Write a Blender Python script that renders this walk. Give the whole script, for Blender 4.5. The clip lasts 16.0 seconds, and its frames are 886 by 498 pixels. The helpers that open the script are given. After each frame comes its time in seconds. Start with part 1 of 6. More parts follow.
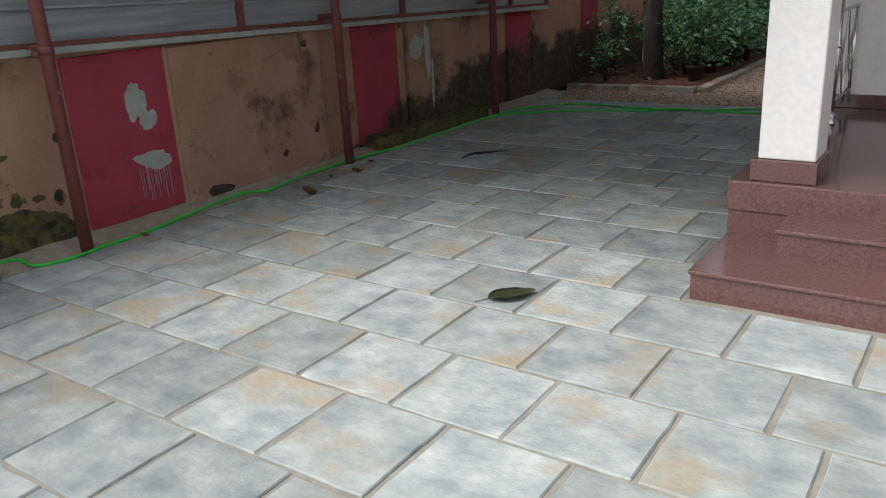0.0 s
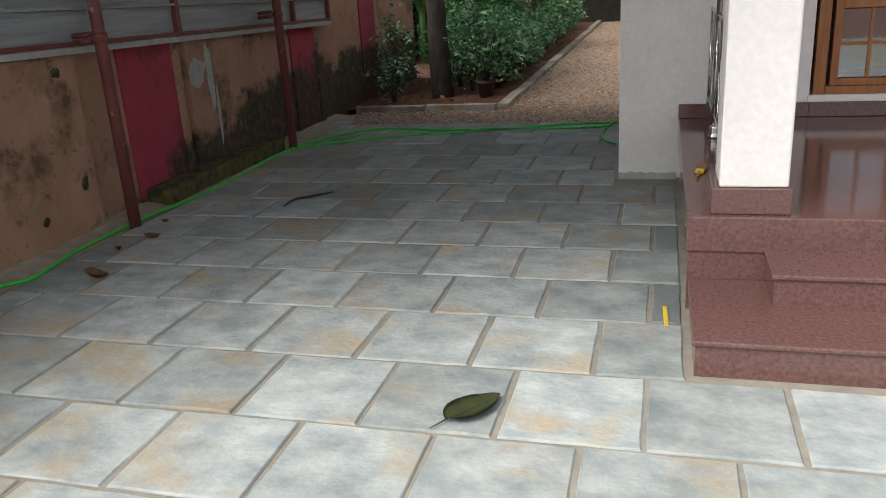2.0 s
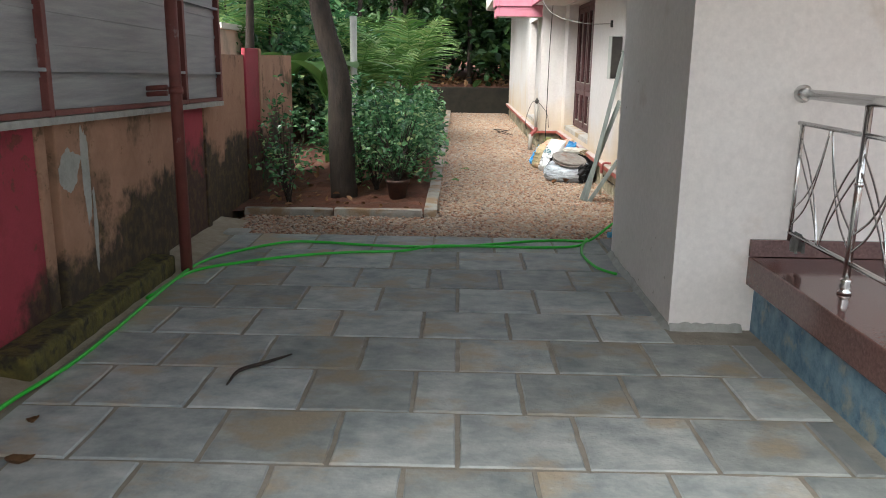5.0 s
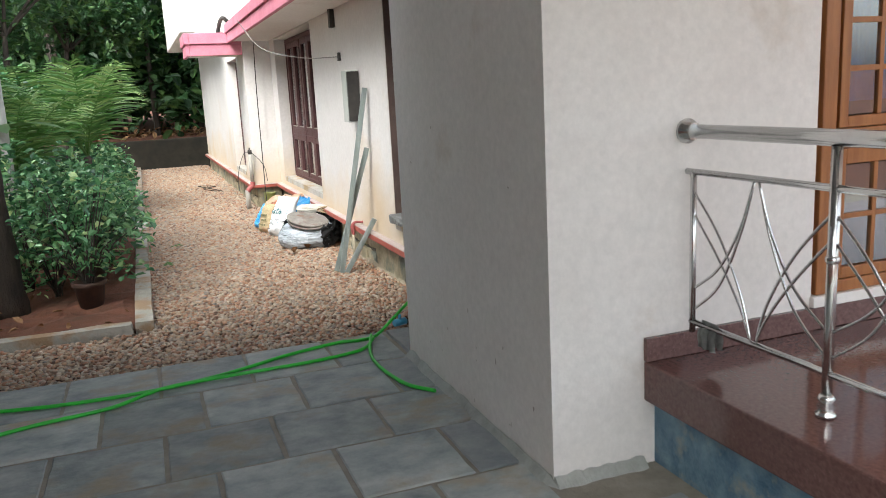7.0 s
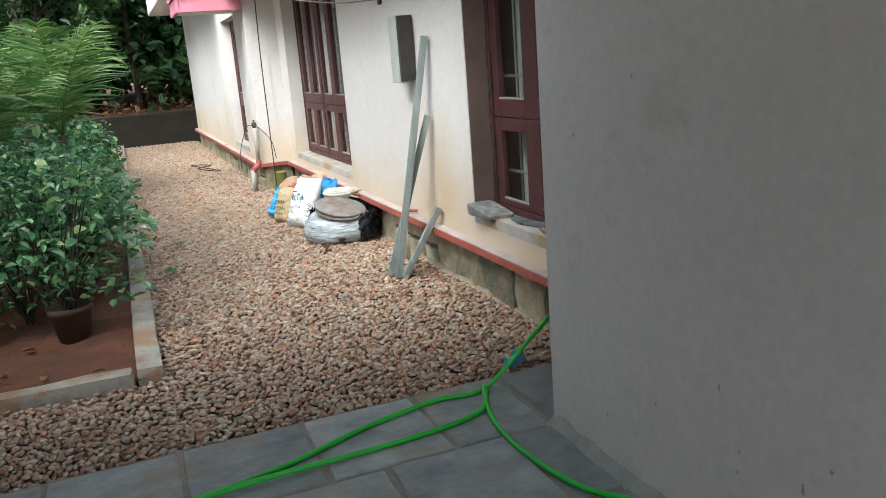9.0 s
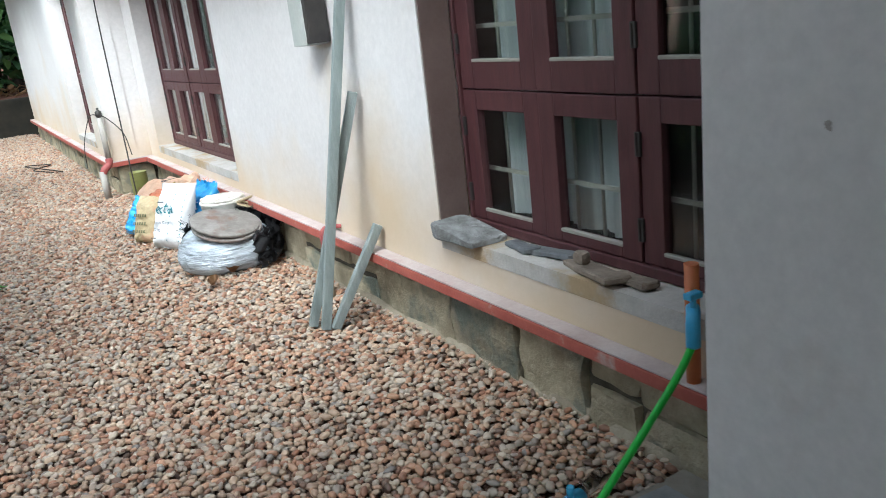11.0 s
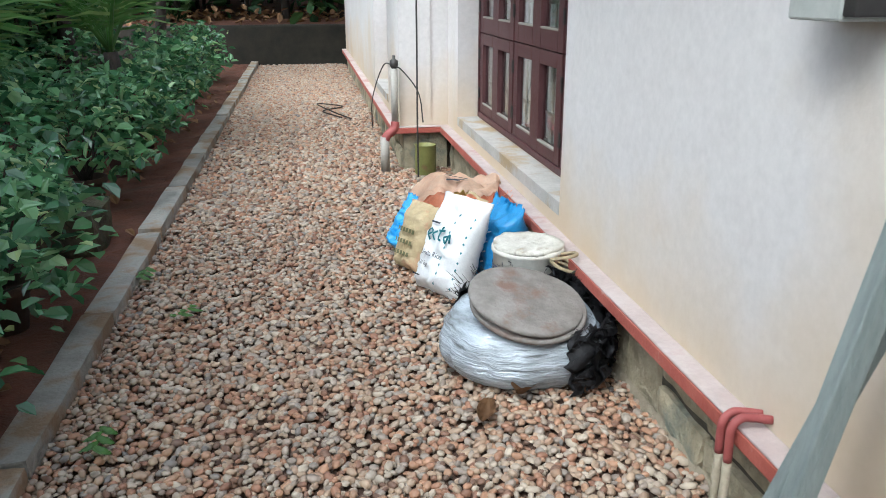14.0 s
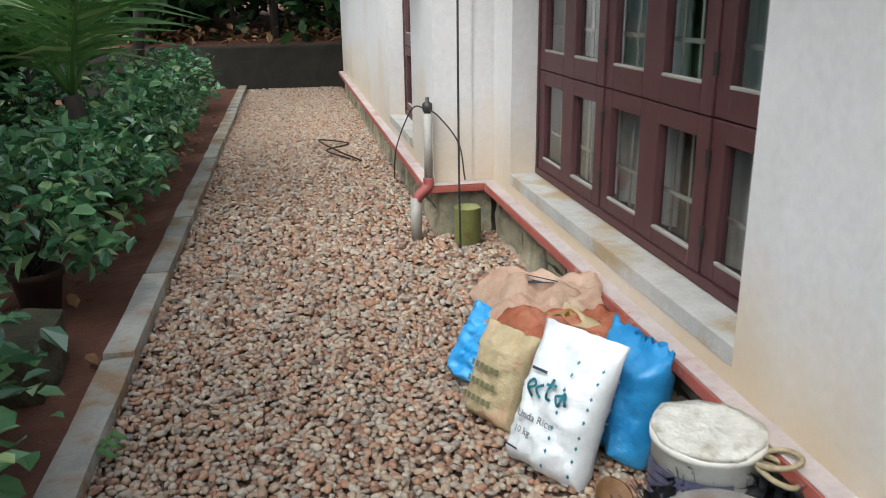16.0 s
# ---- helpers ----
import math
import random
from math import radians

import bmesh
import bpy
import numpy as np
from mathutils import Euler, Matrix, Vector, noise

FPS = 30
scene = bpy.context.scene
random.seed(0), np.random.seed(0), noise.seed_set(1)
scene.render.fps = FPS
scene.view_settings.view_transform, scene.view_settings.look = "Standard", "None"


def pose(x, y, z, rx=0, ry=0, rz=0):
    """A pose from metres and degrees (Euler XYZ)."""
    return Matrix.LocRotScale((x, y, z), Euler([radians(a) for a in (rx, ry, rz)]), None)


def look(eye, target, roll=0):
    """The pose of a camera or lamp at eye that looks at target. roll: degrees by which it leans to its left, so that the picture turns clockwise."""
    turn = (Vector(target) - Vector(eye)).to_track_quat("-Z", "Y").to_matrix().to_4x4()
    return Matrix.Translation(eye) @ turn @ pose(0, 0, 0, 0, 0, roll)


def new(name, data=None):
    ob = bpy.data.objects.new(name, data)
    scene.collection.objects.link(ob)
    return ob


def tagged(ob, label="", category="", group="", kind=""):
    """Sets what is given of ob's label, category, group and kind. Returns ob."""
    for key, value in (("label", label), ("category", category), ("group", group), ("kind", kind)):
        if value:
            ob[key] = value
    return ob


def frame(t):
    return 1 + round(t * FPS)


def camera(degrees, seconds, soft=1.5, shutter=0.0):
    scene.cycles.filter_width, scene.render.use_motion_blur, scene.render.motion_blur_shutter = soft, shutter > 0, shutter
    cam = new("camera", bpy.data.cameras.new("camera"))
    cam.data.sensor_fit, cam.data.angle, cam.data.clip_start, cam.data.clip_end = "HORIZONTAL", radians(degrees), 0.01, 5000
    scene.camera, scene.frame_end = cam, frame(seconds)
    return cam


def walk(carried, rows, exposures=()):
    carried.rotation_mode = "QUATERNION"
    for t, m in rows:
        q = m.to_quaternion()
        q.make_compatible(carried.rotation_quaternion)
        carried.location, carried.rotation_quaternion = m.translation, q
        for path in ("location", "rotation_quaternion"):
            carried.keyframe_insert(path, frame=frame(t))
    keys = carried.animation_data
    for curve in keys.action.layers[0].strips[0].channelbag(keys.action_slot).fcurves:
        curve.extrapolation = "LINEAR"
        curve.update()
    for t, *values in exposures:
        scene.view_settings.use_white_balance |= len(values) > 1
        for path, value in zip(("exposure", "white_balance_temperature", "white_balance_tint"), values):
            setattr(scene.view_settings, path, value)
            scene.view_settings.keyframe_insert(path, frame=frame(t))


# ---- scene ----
cam = camera(58.1, 16.0, soft=0.8, shutter=0.15)
PATH = [
    (0, (0.026, -0.002, 1.625), (-1.071, 1.537, 0.969), -3.25),
    (0.5, (-0.314, 0.171, 1.569), (-1.239, 1.819, 0.912), -4.07),
    (1, (-0.671, 0.412, 1.589), (-1.456, 2.142, 0.963), -4.21),
    (1.5, (-0.971, 0.575, 1.570), (-1.587, 2.385, 0.984), -3.17),
    (2, (-1.286, 0.785, 1.539), (-1.802, 2.607, 0.895), -3.48),
    (2.5, (-1.594, 1.111, 1.562), (-1.996, 2.956, 0.903), -2.29),
    (3, (-1.874, 1.309, 1.538), (-2.135, 3.182, 0.886), 0.26),
    (3.5, (-2.167, 1.476, 1.540), (-2.372, 3.365, 0.917), 0.16),
    (6, (-3.035, 3.278, 1.552), (-2.674, 5.202, 1.143), -1.73),
    (6.5, (-3.018, 3.764, 1.553), (-2.383, 5.601, 1.086), -4.60),
    (7, (-2.997, 4.278, 1.596), (-2.319, 6.119, 1.205), -3.02),
    (7.5, (-3.087, 4.742, 1.601), (-2.410, 6.589, 1.238), -2.08),
    (8, (-3.079, 5.168, 1.596), (-2.413, 7.013, 1.205), -4.33),
    (10.3, (-2.98, 7.241, 1.414), (-2.136, 8.958, 0.835), -0.8),
    (10.5, (-2.918, 7.398, 1.449), (-1.898, 9.024, 0.885), -1.0),
    (11, (-2.7, 7.813, 1.433), (-1.746, 9.477, 0.866), -6.6),
    (11.5, (-2.638, 8.198, 1.447), (-1.893, 9.919, 0.751), -2.9),
    (12, (-2.488, 8.594, 1.395), (-1.697, 10.216, 0.533), -2.1),
    (12.5, (-2.31, 8.995, 1.354), (-1.765, 10.709, 0.48), -2.8),
    (13, (-2.277, 9.307, 1.367), (-1.945, 11.084, 0.512), -1.9),
    (13.5, (-2.242, 9.742, 1.417), (-1.897, 11.561, 0.662), -0.7),
    (14, (-2.158, 10.17, 1.413), (-1.846, 12.043, 0.786), -0.2),
    (14.5, (-2.127, 10.514, 1.471), (-1.923, 12.385, 0.793), -0.4),
    (15, (-2.207, 10.803, 1.452), (-1.829, 12.643, 0.765), 2.0),
    (15.5, (-2.285, 11.112, 1.462), (-1.865, 12.95, 0.795), 0.9),
    (16, (-2.322, 11.549, 1.5), (-1.973, 13.423, 0.895), -0.8),
]
EXPOSURES = [(0.0, 0.68, 6300, 8), (1.5, 0.9, 6450, 8), (3.5, 0.88, 6600, 8), (6.0, 1.9, 6450, 7), (8.0, 1.6, 6400, 6), (10.5, 1.6, 5800, 3), (11.5, 1.82, 5700, 3), (12.5, 1.74, 5650, 4), (13.5, 1.46, 5700, 4), (14.5, 1.22, 5850, 5), (15.5, 1.02, 5950, 5), (16.0, 1.05, 6000, 5)]
walk(cam, [(t, look(eye, target, roll)) for t, eye, target, roll in PATH], EXPOSURES)

# ---- light: a soft overcast sky with a wide weak sun from over the compound wall
world = bpy.data.worlds.new("sky")
scene.world = world
world.use_nodes = True
wn = world.node_tree.nodes
sky = wn.new("ShaderNodeTexSky")
sky.sky_type = "NISHITA"
sky.sun_disc = False
sky.sun_elevation, sky.sun_rotation = radians(50), radians(227)
sky.air_density, sky.dust_density = 1.0, 3.0
grey = wn.new("ShaderNodeHueSaturation")
grey.inputs["Saturation"].default_value = 0.35
world.node_tree.links.new(sky.outputs[0], grey.inputs["Color"])
world.node_tree.links.new(grey.outputs[0], wn["Background"].inputs[0])
wn["Background"].inputs[1].default_value = 0.15
sun = new("sun", bpy.data.lights.new("sun", "SUN"))
sun.data.energy, sun.data.angle, sun.data.color = 1.9, radians(50), (1.0, 0.97, 0.92)
SUN_WAY = Vector((math.sin(radians(227)) * math.cos(radians(50)), math.cos(radians(227)) * math.cos(radians(50)), math.sin(radians(50))))
sun.matrix_world = look(SUN_WAY * 30, (0, 0, 0))


# ---- mesh helpers
def box(bm, x0, x1, y0, y1, z0, z1, bevel=0.0):
    vs = [bm.verts.new((x, y, z)) for z in (z0, z1) for y in (y0, y1) for x in (x0, x1)]
    fs = [bm.faces.new([vs[i] for i in q]) for q in ((0, 2, 3, 1), (4, 5, 7, 6), (0, 1, 5, 4), (2, 6, 7, 3), (0, 4, 6, 2), (1, 3, 7, 5))]
    if bevel:
        bmesh.ops.bevel(bm, geom=list({e for f in fs for e in f.edges}), offset=bevel, segments=2, affect="EDGES", profile=0.5)
    return vs


def tube(bm, pts, radii, sides=8, caps=True):
    """A swept round bar through pts; radii is a number or one for each point."""
    pts = [Vector(p) for p in pts]
    if not hasattr(radii, "__len__"):
        radii = [radii] * len(pts)
    rings, side = [], None
    for i, p in enumerate(pts):
        way = (pts[min(i + 1, len(pts) - 1)] - pts[max(i - 1, 0)]).normalized()
        if side is None:
            side = way.cross(Vector((0, 0, 1)) if abs(way.z) < 0.9 else Vector((0, 1, 0))).normalized()
        side = (side - way * side.dot(way)).normalized()
        up = way.cross(side)
        rings.append([bm.verts.new(p + (side * math.cos(a) + up * math.sin(a)) * radii[i]) for a in (2 * math.pi * k / sides for k in range(sides))])
    for a, b in zip(rings, rings[1:]):
        for k in range(sides):
            f = bm.faces.new((a[k], b[k], b[(k + 1) % sides], a[(k + 1) % sides]))
            f.smooth = True
    if caps:
        bm.faces.new(rings[0])
        bm.faces.new(rings[-1][::-1])


def spline(pts, n=8):
    """A smooth run of points through pts."""
    ps = [Vector(p) for p in pts]
    ps = [ps[0] * 2 - ps[1]] + ps + [ps[-1] * 2 - ps[-2]]
    out = []
    for a, b, c, d in zip(ps, ps[1:], ps[2:], ps[3:]):
        for k in range(n):
            t = k / n
            out.append(0.5 * ((2 * b) + (c - a) * t + (2 * a - 5 * b + 4 * c - d) * t * t + (3 * b - a - 3 * c + d) * t ** 3))
    return out + [ps[-2]]


def lathe(bm, profile, sides=24, centre=(0, 0, 0), wobble=0.0, seed=0):
    """A turned shape from (radius, height) pairs."""
    rng, rings = random.Random(seed), []
    ph = [rng.uniform(0, 6.28) for _ in range(3)]
    for r, z in profile:
        ring = []
        for k in range(sides):
            a = 2 * math.pi * k / sides
            q = r * (1 + wobble * (math.sin(3 * a + ph[0]) + 0.7 * math.sin(5 * a + ph[1] + z * 9) + 0.5 * math.sin(9 * a + ph[2])))
            ring.append(bm.verts.new((centre[0] + q * math.cos(a), centre[1] + q * math.sin(a), centre[2] + z)))
        rings.append(ring)
    for a, b in zip(rings, rings[1:]):
        for k in range(sides):
            f = bm.faces.new((a[k], a[(k + 1) % sides], b[(k + 1) % sides], b[k]))
            f.smooth = True
    bm.faces.new(rings[0][::-1])
    bm.faces.new(rings[-1])


def mesh_of(name, bm, material):
    bmesh.ops.recalc_face_normals(bm, faces=bm.faces)
    me = bpy.data.meshes.new(name)
    bm.to_mesh(me)
    bm.free()
    for m in (material if isinstance(material, (list, tuple)) else (material,)):
        me.materials.append(m)
    return me


def part(name, bm, material, parent, label=""):
    ob = new(name, mesh_of(name, bm, material))
    ob.parent = parent
    return tagged(ob, label)


def thing(name, bm, material, label, category, group="", kind="", at=None):
    ob = new(name, mesh_of(name, bm, material))
    if at is not None:
        ob.matrix_basis = at
    return tagged(ob, label, category, group, kind)


def empty(name, label, category, group="", at=None, kind=""):
    ob = new(name)
    if at is not None:
        ob.matrix_basis = at
    return tagged(ob, label, category, group, kind)


# ---- materials
def surf(name, c1, c2, scale=6.0, rough=0.7, bump=0.2, metal=0.0, c3=None, scale3=1.3, amount3=0.5, fine=60.0, vary=0.0, island=0.0, stretch=(1, 1, 1), spec=0.5, local=False, detail=6.0, coat=0.0):
    """A surface of two mottled colours with fine grain, an optional third colour in larger stains, and a tint that varies from piece to piece."""
    m = bpy.data.materials.new(name)
    m.use_nodes = True
    nt = m.node_tree
    n, ln = nt.nodes, nt.links
    b = n["Principled BSDF"]
    geo = n.new("ShaderNodeNewGeometry")
    tc = n.new("ShaderNodeTexCoord")
    mp = n.new("ShaderNodeMapping")
    ln.new(tc.outputs["Object"] if local else geo.outputs["Position"], mp.inputs[0])
    mp.inputs["Scale"].default_value = stretch
    info = n.new("ShaderNodeObjectInfo")
    if vary:
        off = n.new("ShaderNodeVectorMath")
        off.operation = "SCALE"
        off.inputs[0].default_value = (31.0, 17.0, 53.0)
        ln.new(info.outputs["Random"], off.inputs["Scale"])
        ln.new(off.outputs[0], mp.inputs["Location"])

    def noise_tex(s, d):
        q = n.new("ShaderNodeTexNoise")
        q.inputs["Scale"].default_value, q.inputs["Detail"].default_value, q.inputs["Roughness"].default_value = s, d, 0.6
        ln.new(mp.outputs[0], q.inputs["Vector"])
        return q

    def ramp(src, lo, hi):
        q = n.new("ShaderNodeMapRange")
        q.inputs["From Min"].default_value, q.inputs["From Max"].default_value = lo, hi
        ln.new(src, q.inputs["Value"])
        return q.outputs[0]

    def mix(fac, a, bb, mode="MIX"):
        q = n.new("ShaderNodeMix")
        q.data_type, q.blend_type = "RGBA", mode
        for sock, v in ((q.inputs["Factor"], fac), (q.inputs["A"], a), (q.inputs["B"], bb)):
            if hasattr(v, "is_output"):
                ln.new(v, sock)
            else:
                sock.default_value = v if not isinstance(v, (tuple, list)) else (*v, 1.0)
        return q.outputs["Result"]

    big, grain = noise_tex(scale, detail), noise_tex(fine, 3.0)
    col = mix(ramp(big.outputs["Fac"], 0.32, 0.68), c1, c2)
    if c3 is not None:
        st = noise_tex(scale3, 8.0)
        edge = 0.66 - 0.32 * amount3
        col = mix(ramp(st.outputs["Fac"], edge, edge + 0.12), col, c3)
    shade = n.new("ShaderNodeMapRange")
    shade.inputs["To Min"].default_value, shade.inputs["To Max"].default_value = 0.82, 1.18
    ln.new(grain.outputs["Fac"], shade.inputs["Value"])
    col = mix(0.7, col, mix(1.0, col, shade.outputs[0], "MULTIPLY"))
    for amount, src in ((vary, info.outputs["Random"]), (island, geo.outputs["Random Per Island"])):
        if amount:
            hsv = n.new("ShaderNodeHueSaturation")
            v = n.new("ShaderNodeMapRange")
            v.inputs["To Min"].default_value, v.inputs["To Max"].default_value = 1 - amount, 1 + amount
            ln.new(src, v.inputs["Value"])
            ln.new(v.outputs[0], hsv.inputs["Value"])
            ln.new(col, hsv.inputs["Color"])
            col = hsv.outputs[0]
    ln.new(col, b.inputs["Base Color"])
    b.inputs["Metallic"].default_value = metal
    b.inputs["Specular IOR Level"].default_value = spec
    b.inputs["Coat Weight"].default_value = coat
    rr = n.new("ShaderNodeMapRange")
    rr.inputs["To Min"].default_value, rr.inputs["To Max"].default_value = max(0.02, rough - 0.12), min(1.0, rough + 0.12)
    ln.new(big.outputs["Fac"], rr.inputs["Value"])
    ln.new(rr.outputs[0], b.inputs["Roughness"])
    if bump:
        add = n.new("ShaderNodeMath")
        ln.new(big.outputs["Fac"], add.inputs[0])
        ln.new(grain.outputs["Fac"], add.inputs[1])
        bp = n.new("ShaderNodeBump")
        bp.inputs["Strength"].default_value, bp.inputs["Distance"].default_value = bump, 0.012
        ln.new(add.outputs[0], bp.inputs["Height"])
        ln.new(bp.outputs[0], b.inputs["Normal"])
    return m


def ramped(name, stops, rough=0.6, per="island", noise_scale=25.0, bump=0.15, trans=0.0, spec=0.4):
    """Pieces that take one colour each from a row of colours."""
    m = bpy.data.materials.new(name)
    m.use_nodes = True
    n, ln = m.node_tree.nodes, m.node_tree.links
    b = n["Principled BSDF"]
    geo = n.new("ShaderNodeNewGeometry")
    info = n.new("ShaderNodeObjectInfo")
    cr = n.new("ShaderNodeValToRGB")
    cr.color_ramp.interpolation = "LINEAR"
    while len(cr.color_ramp.elements) < len(stops):
        cr.color_ramp.elements.new(0.5)
    for e, (p, c) in zip(cr.color_ramp.elements, stops):
        e.position, e.color = p, (*c, 1)
    ln.new(geo.outputs["Random Per Island"] if per == "island" else info.outputs["Random"], cr.inputs[0])
    nz = n.new("ShaderNodeTexNoise")
    nz.inputs["Scale"].default_value, nz.inputs["Detail"].default_value = noise_scale, 5
    ln.new(geo.outputs["Position"], nz.inputs["Vector"])
    mr = n.new("ShaderNodeMapRange")
    mr.inputs["To Min"].default_value, mr.inputs["To Max"].default_value = 0.6, 1.4
    ln.new(nz.outputs["Fac"], mr.inputs["Value"])
    mx = n.new("ShaderNodeMix")
    mx.data_type, mx.blend_type = "RGBA", "MULTIPLY"
    mx.inputs["Factor"].default_value = 1.0
    ln.new(cr.outputs[0], mx.inputs["A"])
    ln.new(mr.outputs[0], mx.inputs["B"])
    ln.new(mx.outputs["Result"], b.inputs["Base Color"])
    b.inputs["Roughness"].default_value = rough
    b.inputs["Specular IOR Level"].default_value = spec
    if trans:
        out = n["Material Output"]
        tr = n.new("ShaderNodeBsdfTranslucent")
        ln.new(mx.outputs["Result"], tr.inputs["Color"])
        ms = n.new("ShaderNodeMixShader")
        ms.inputs[0].default_value = trans
        ln.new(b.outputs[0], ms.inputs[1])
        ln.new(tr.outputs[0], ms.inputs[2])
        ln.new(ms.outputs[0], out.inputs["Surface"])
    if bump:
        bp = n.new("ShaderNodeBump")
        bp.inputs["Strength"].default_value, bp.inputs["Distance"].default_value = bump, 0.004
        ln.new(nz.outputs["Fac"], bp.inputs["Height"])
        ln.new(bp.outputs[0], b.inputs["Normal"])
    return m


def glass_mat(name, tint=(0.8, 0.85, 0.85), ior=1.45):
    m = bpy.data.materials.new(name)
    m.use_nodes = True
    b = m.node_tree.nodes["Principled BSDF"]
    b.inputs["Base Color"].default_value = (*tint, 1)
    b.inputs["Roughness"].default_value = 0.03
    b.inputs["Transmission Weight"].default_value = 1.0
    b.inputs["IOR"].default_value = ior
    return m


M_TILE = surf("slate_tile", (0.20, 0.23, 0.232), (0.42, 0.44, 0.42), 5, 0.64, 0.4, c3=(0.34, 0.29, 0.215), scale3=1.8, amount3=0.42, fine=30, vary=0.2, stretch=(1, 1.2, 1), detail=14, spec=0.3)
M_GROUT = surf("grout", (0.21, 0.19, 0.155), (0.30, 0.275, 0.23), 8, 0.9, 0.4)
M_STRIP = surf("dark_slate_strip", (0.16, 0.18, 0.19), (0.27, 0.28, 0.27), 7, 0.5, 0.3, vary=0.2)
M_PEACH = surf("peach_wall_paint", (0.32, 0.175, 0.11), (0.41, 0.24, 0.16), 3, 0.85, 0.3, c3=(0.17, 0.10, 0.06), scale3=2.2, amount3=0.4, fine=25)
M_RED = surf("red_wall_paint", (0.30, 0.03, 0.05), (0.37, 0.045, 0.07), 3, 0.75, 0.2, c3=(0.20, 0.02, 0.03), scale3=2.0, amount3=0.3)
M_MOSS = surf("black_moss", (0.015, 0.015, 0.01), (0.06, 0.05, 0.03), 9, 0.95, 0.6, c3=(0.09, 0.09, 0.02), scale3=5, amount3=0.3)
M_CEM = surf("bare_cement", (0.30, 0.31, 0.28), (0.42, 0.43, 0.40), 9, 0.9, 0.4)
M_SHEET = surf("grey_sheet", (0.22, 0.235, 0.25), (0.34, 0.36, 0.37), 4, 0.5, 0.1, stretch=(1, 0.4, 6))
M_SILL = surf("dusty_cement_sill", (0.40, 0.385, 0.35), (0.52, 0.50, 0.47), 7, 0.9, 0.4, c3=(0.40, 0.30, 0.18), scale3=3, amount3=0.4)
M_POLE = surf("red_oxide_steel", (0.13, 0.035, 0.03), (0.20, 0.06, 0.05), 6, 0.6, 0.2, c3=(0.36, 0.33, 0.32), scale3=7, amount3=0.1)
M_WHITE = surf("cream_wall_paint", (0.76, 0.72, 0.685), (0.81, 0.775, 0.745), 1.5, 0.75, 0.12, c3=(0.60, 0.52, 0.45), scale3=1.0, amount3=0.1, fine=30)
M_GRANITE = surf("red_granite", (0.105, 0.050, 0.045), (0.17, 0.088, 0.078), 60, 0.10, 0.0, c3=(0.24, 0.155, 0.14), scale3=140, amount3=0.15, fine=180, spec=0.6)
M_BLUE = surf("blue_plinth_paint", (0.05, 0.12, 0.19), (0.20, 0.31, 0.38), 9, 0.7, 1.0, c3=(0.26, 0.29, 0.27), scale3=7, amount3=0.4, fine=22)
M_STEEL = surf("stainless_steel", (0.62, 0.62, 0.61), (0.7, 0.7, 0.69), 10, 0.2, 0.0, metal=1.0)
M_WOOD = surf("varnished_teak", (0.26, 0.09, 0.025), (0.38, 0.15, 0.045), 5, 0.35, 0.1, stretch=(6, 6, 0.6), fine=80)
M_BROWN = surf("brown_window_paint", (0.060, 0.020, 0.023), (0.098, 0.036, 0.037), 6, 0.5, 0.15, stretch=(5, 5, 0.8))
M_GLASS = glass_mat("window_glass")
M_GLASS2 = glass_mat("reflective_glass", (0.75, 0.8, 0.85), 2.4)
# the gloom of unlit rooms, put into a colour for window backings
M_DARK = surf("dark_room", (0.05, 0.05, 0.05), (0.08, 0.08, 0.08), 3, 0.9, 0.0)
M_CURT = surf("pale_curtain", (0.38, 0.42, 0.42), (0.55, 0.58, 0.57), 4, 0.9, 0.1, stretch=(4, 9, 0.3))
M_BCURT = surf("blue_curtain", (0.03, 0.12, 0.48), (0.08, 0.22, 0.62), 4, 0.9, 0.1, stretch=(9, 4, 0.3))
M_STONE = surf("laterite_foundation_stone", (0.24, 0.21, 0.14), (0.43, 0.38, 0.27), 8, 0.92, 1.0, c3=(0.15, 0.17, 0.14), scale3=3, amount3=0.4, vary=0.25, fine=45)
M_MORTAR = surf("old_mortar", (0.29, 0.25, 0.18), (0.42, 0.37, 0.28), 9, 0.95, 0.6)
M_JOINT = surf("dark_damp_joint", (0.05, 0.045, 0.035), (0.11, 0.10, 0.075), 9, 0.95, 0.6)
M_LEDGER = surf("red_ledge_paint", (0.34, 0.075, 0.055), (0.42, 0.12, 0.09), 6, 0.7, 0.25, c3=(0.45, 0.36, 0.33), scale3=6, amount3=0.15)
M_LEDGET = surf("worn_ledge_top", (0.42, 0.34, 0.32), (0.54, 0.48, 0.46), 5, 0.8, 0.3, c3=(0.38, 0.22, 0.20), scale3=2.5, amount3=0.35)
M_KERB = surf("kerb_concrete", (0.27, 0.265, 0.235), (0.42, 0.41, 0.37), 7, 0.9, 0.6, c3=(0.27, 0.19, 0.12), scale3=3.5, amount3=0.6, vary=0.25)
M_SOIL = surf("red_soil", (0.085, 0.034, 0.02), (0.165, 0.064, 0.037), 6, 0.95, 0.9, c3=(0.08, 0.04, 0.024), scale3=3, amount3=0.4)
M_GBASE = surf("gravel_bed", (0.10, 0.06, 0.042), (0.16, 0.095, 0.068), 20, 0.95, 0.6)
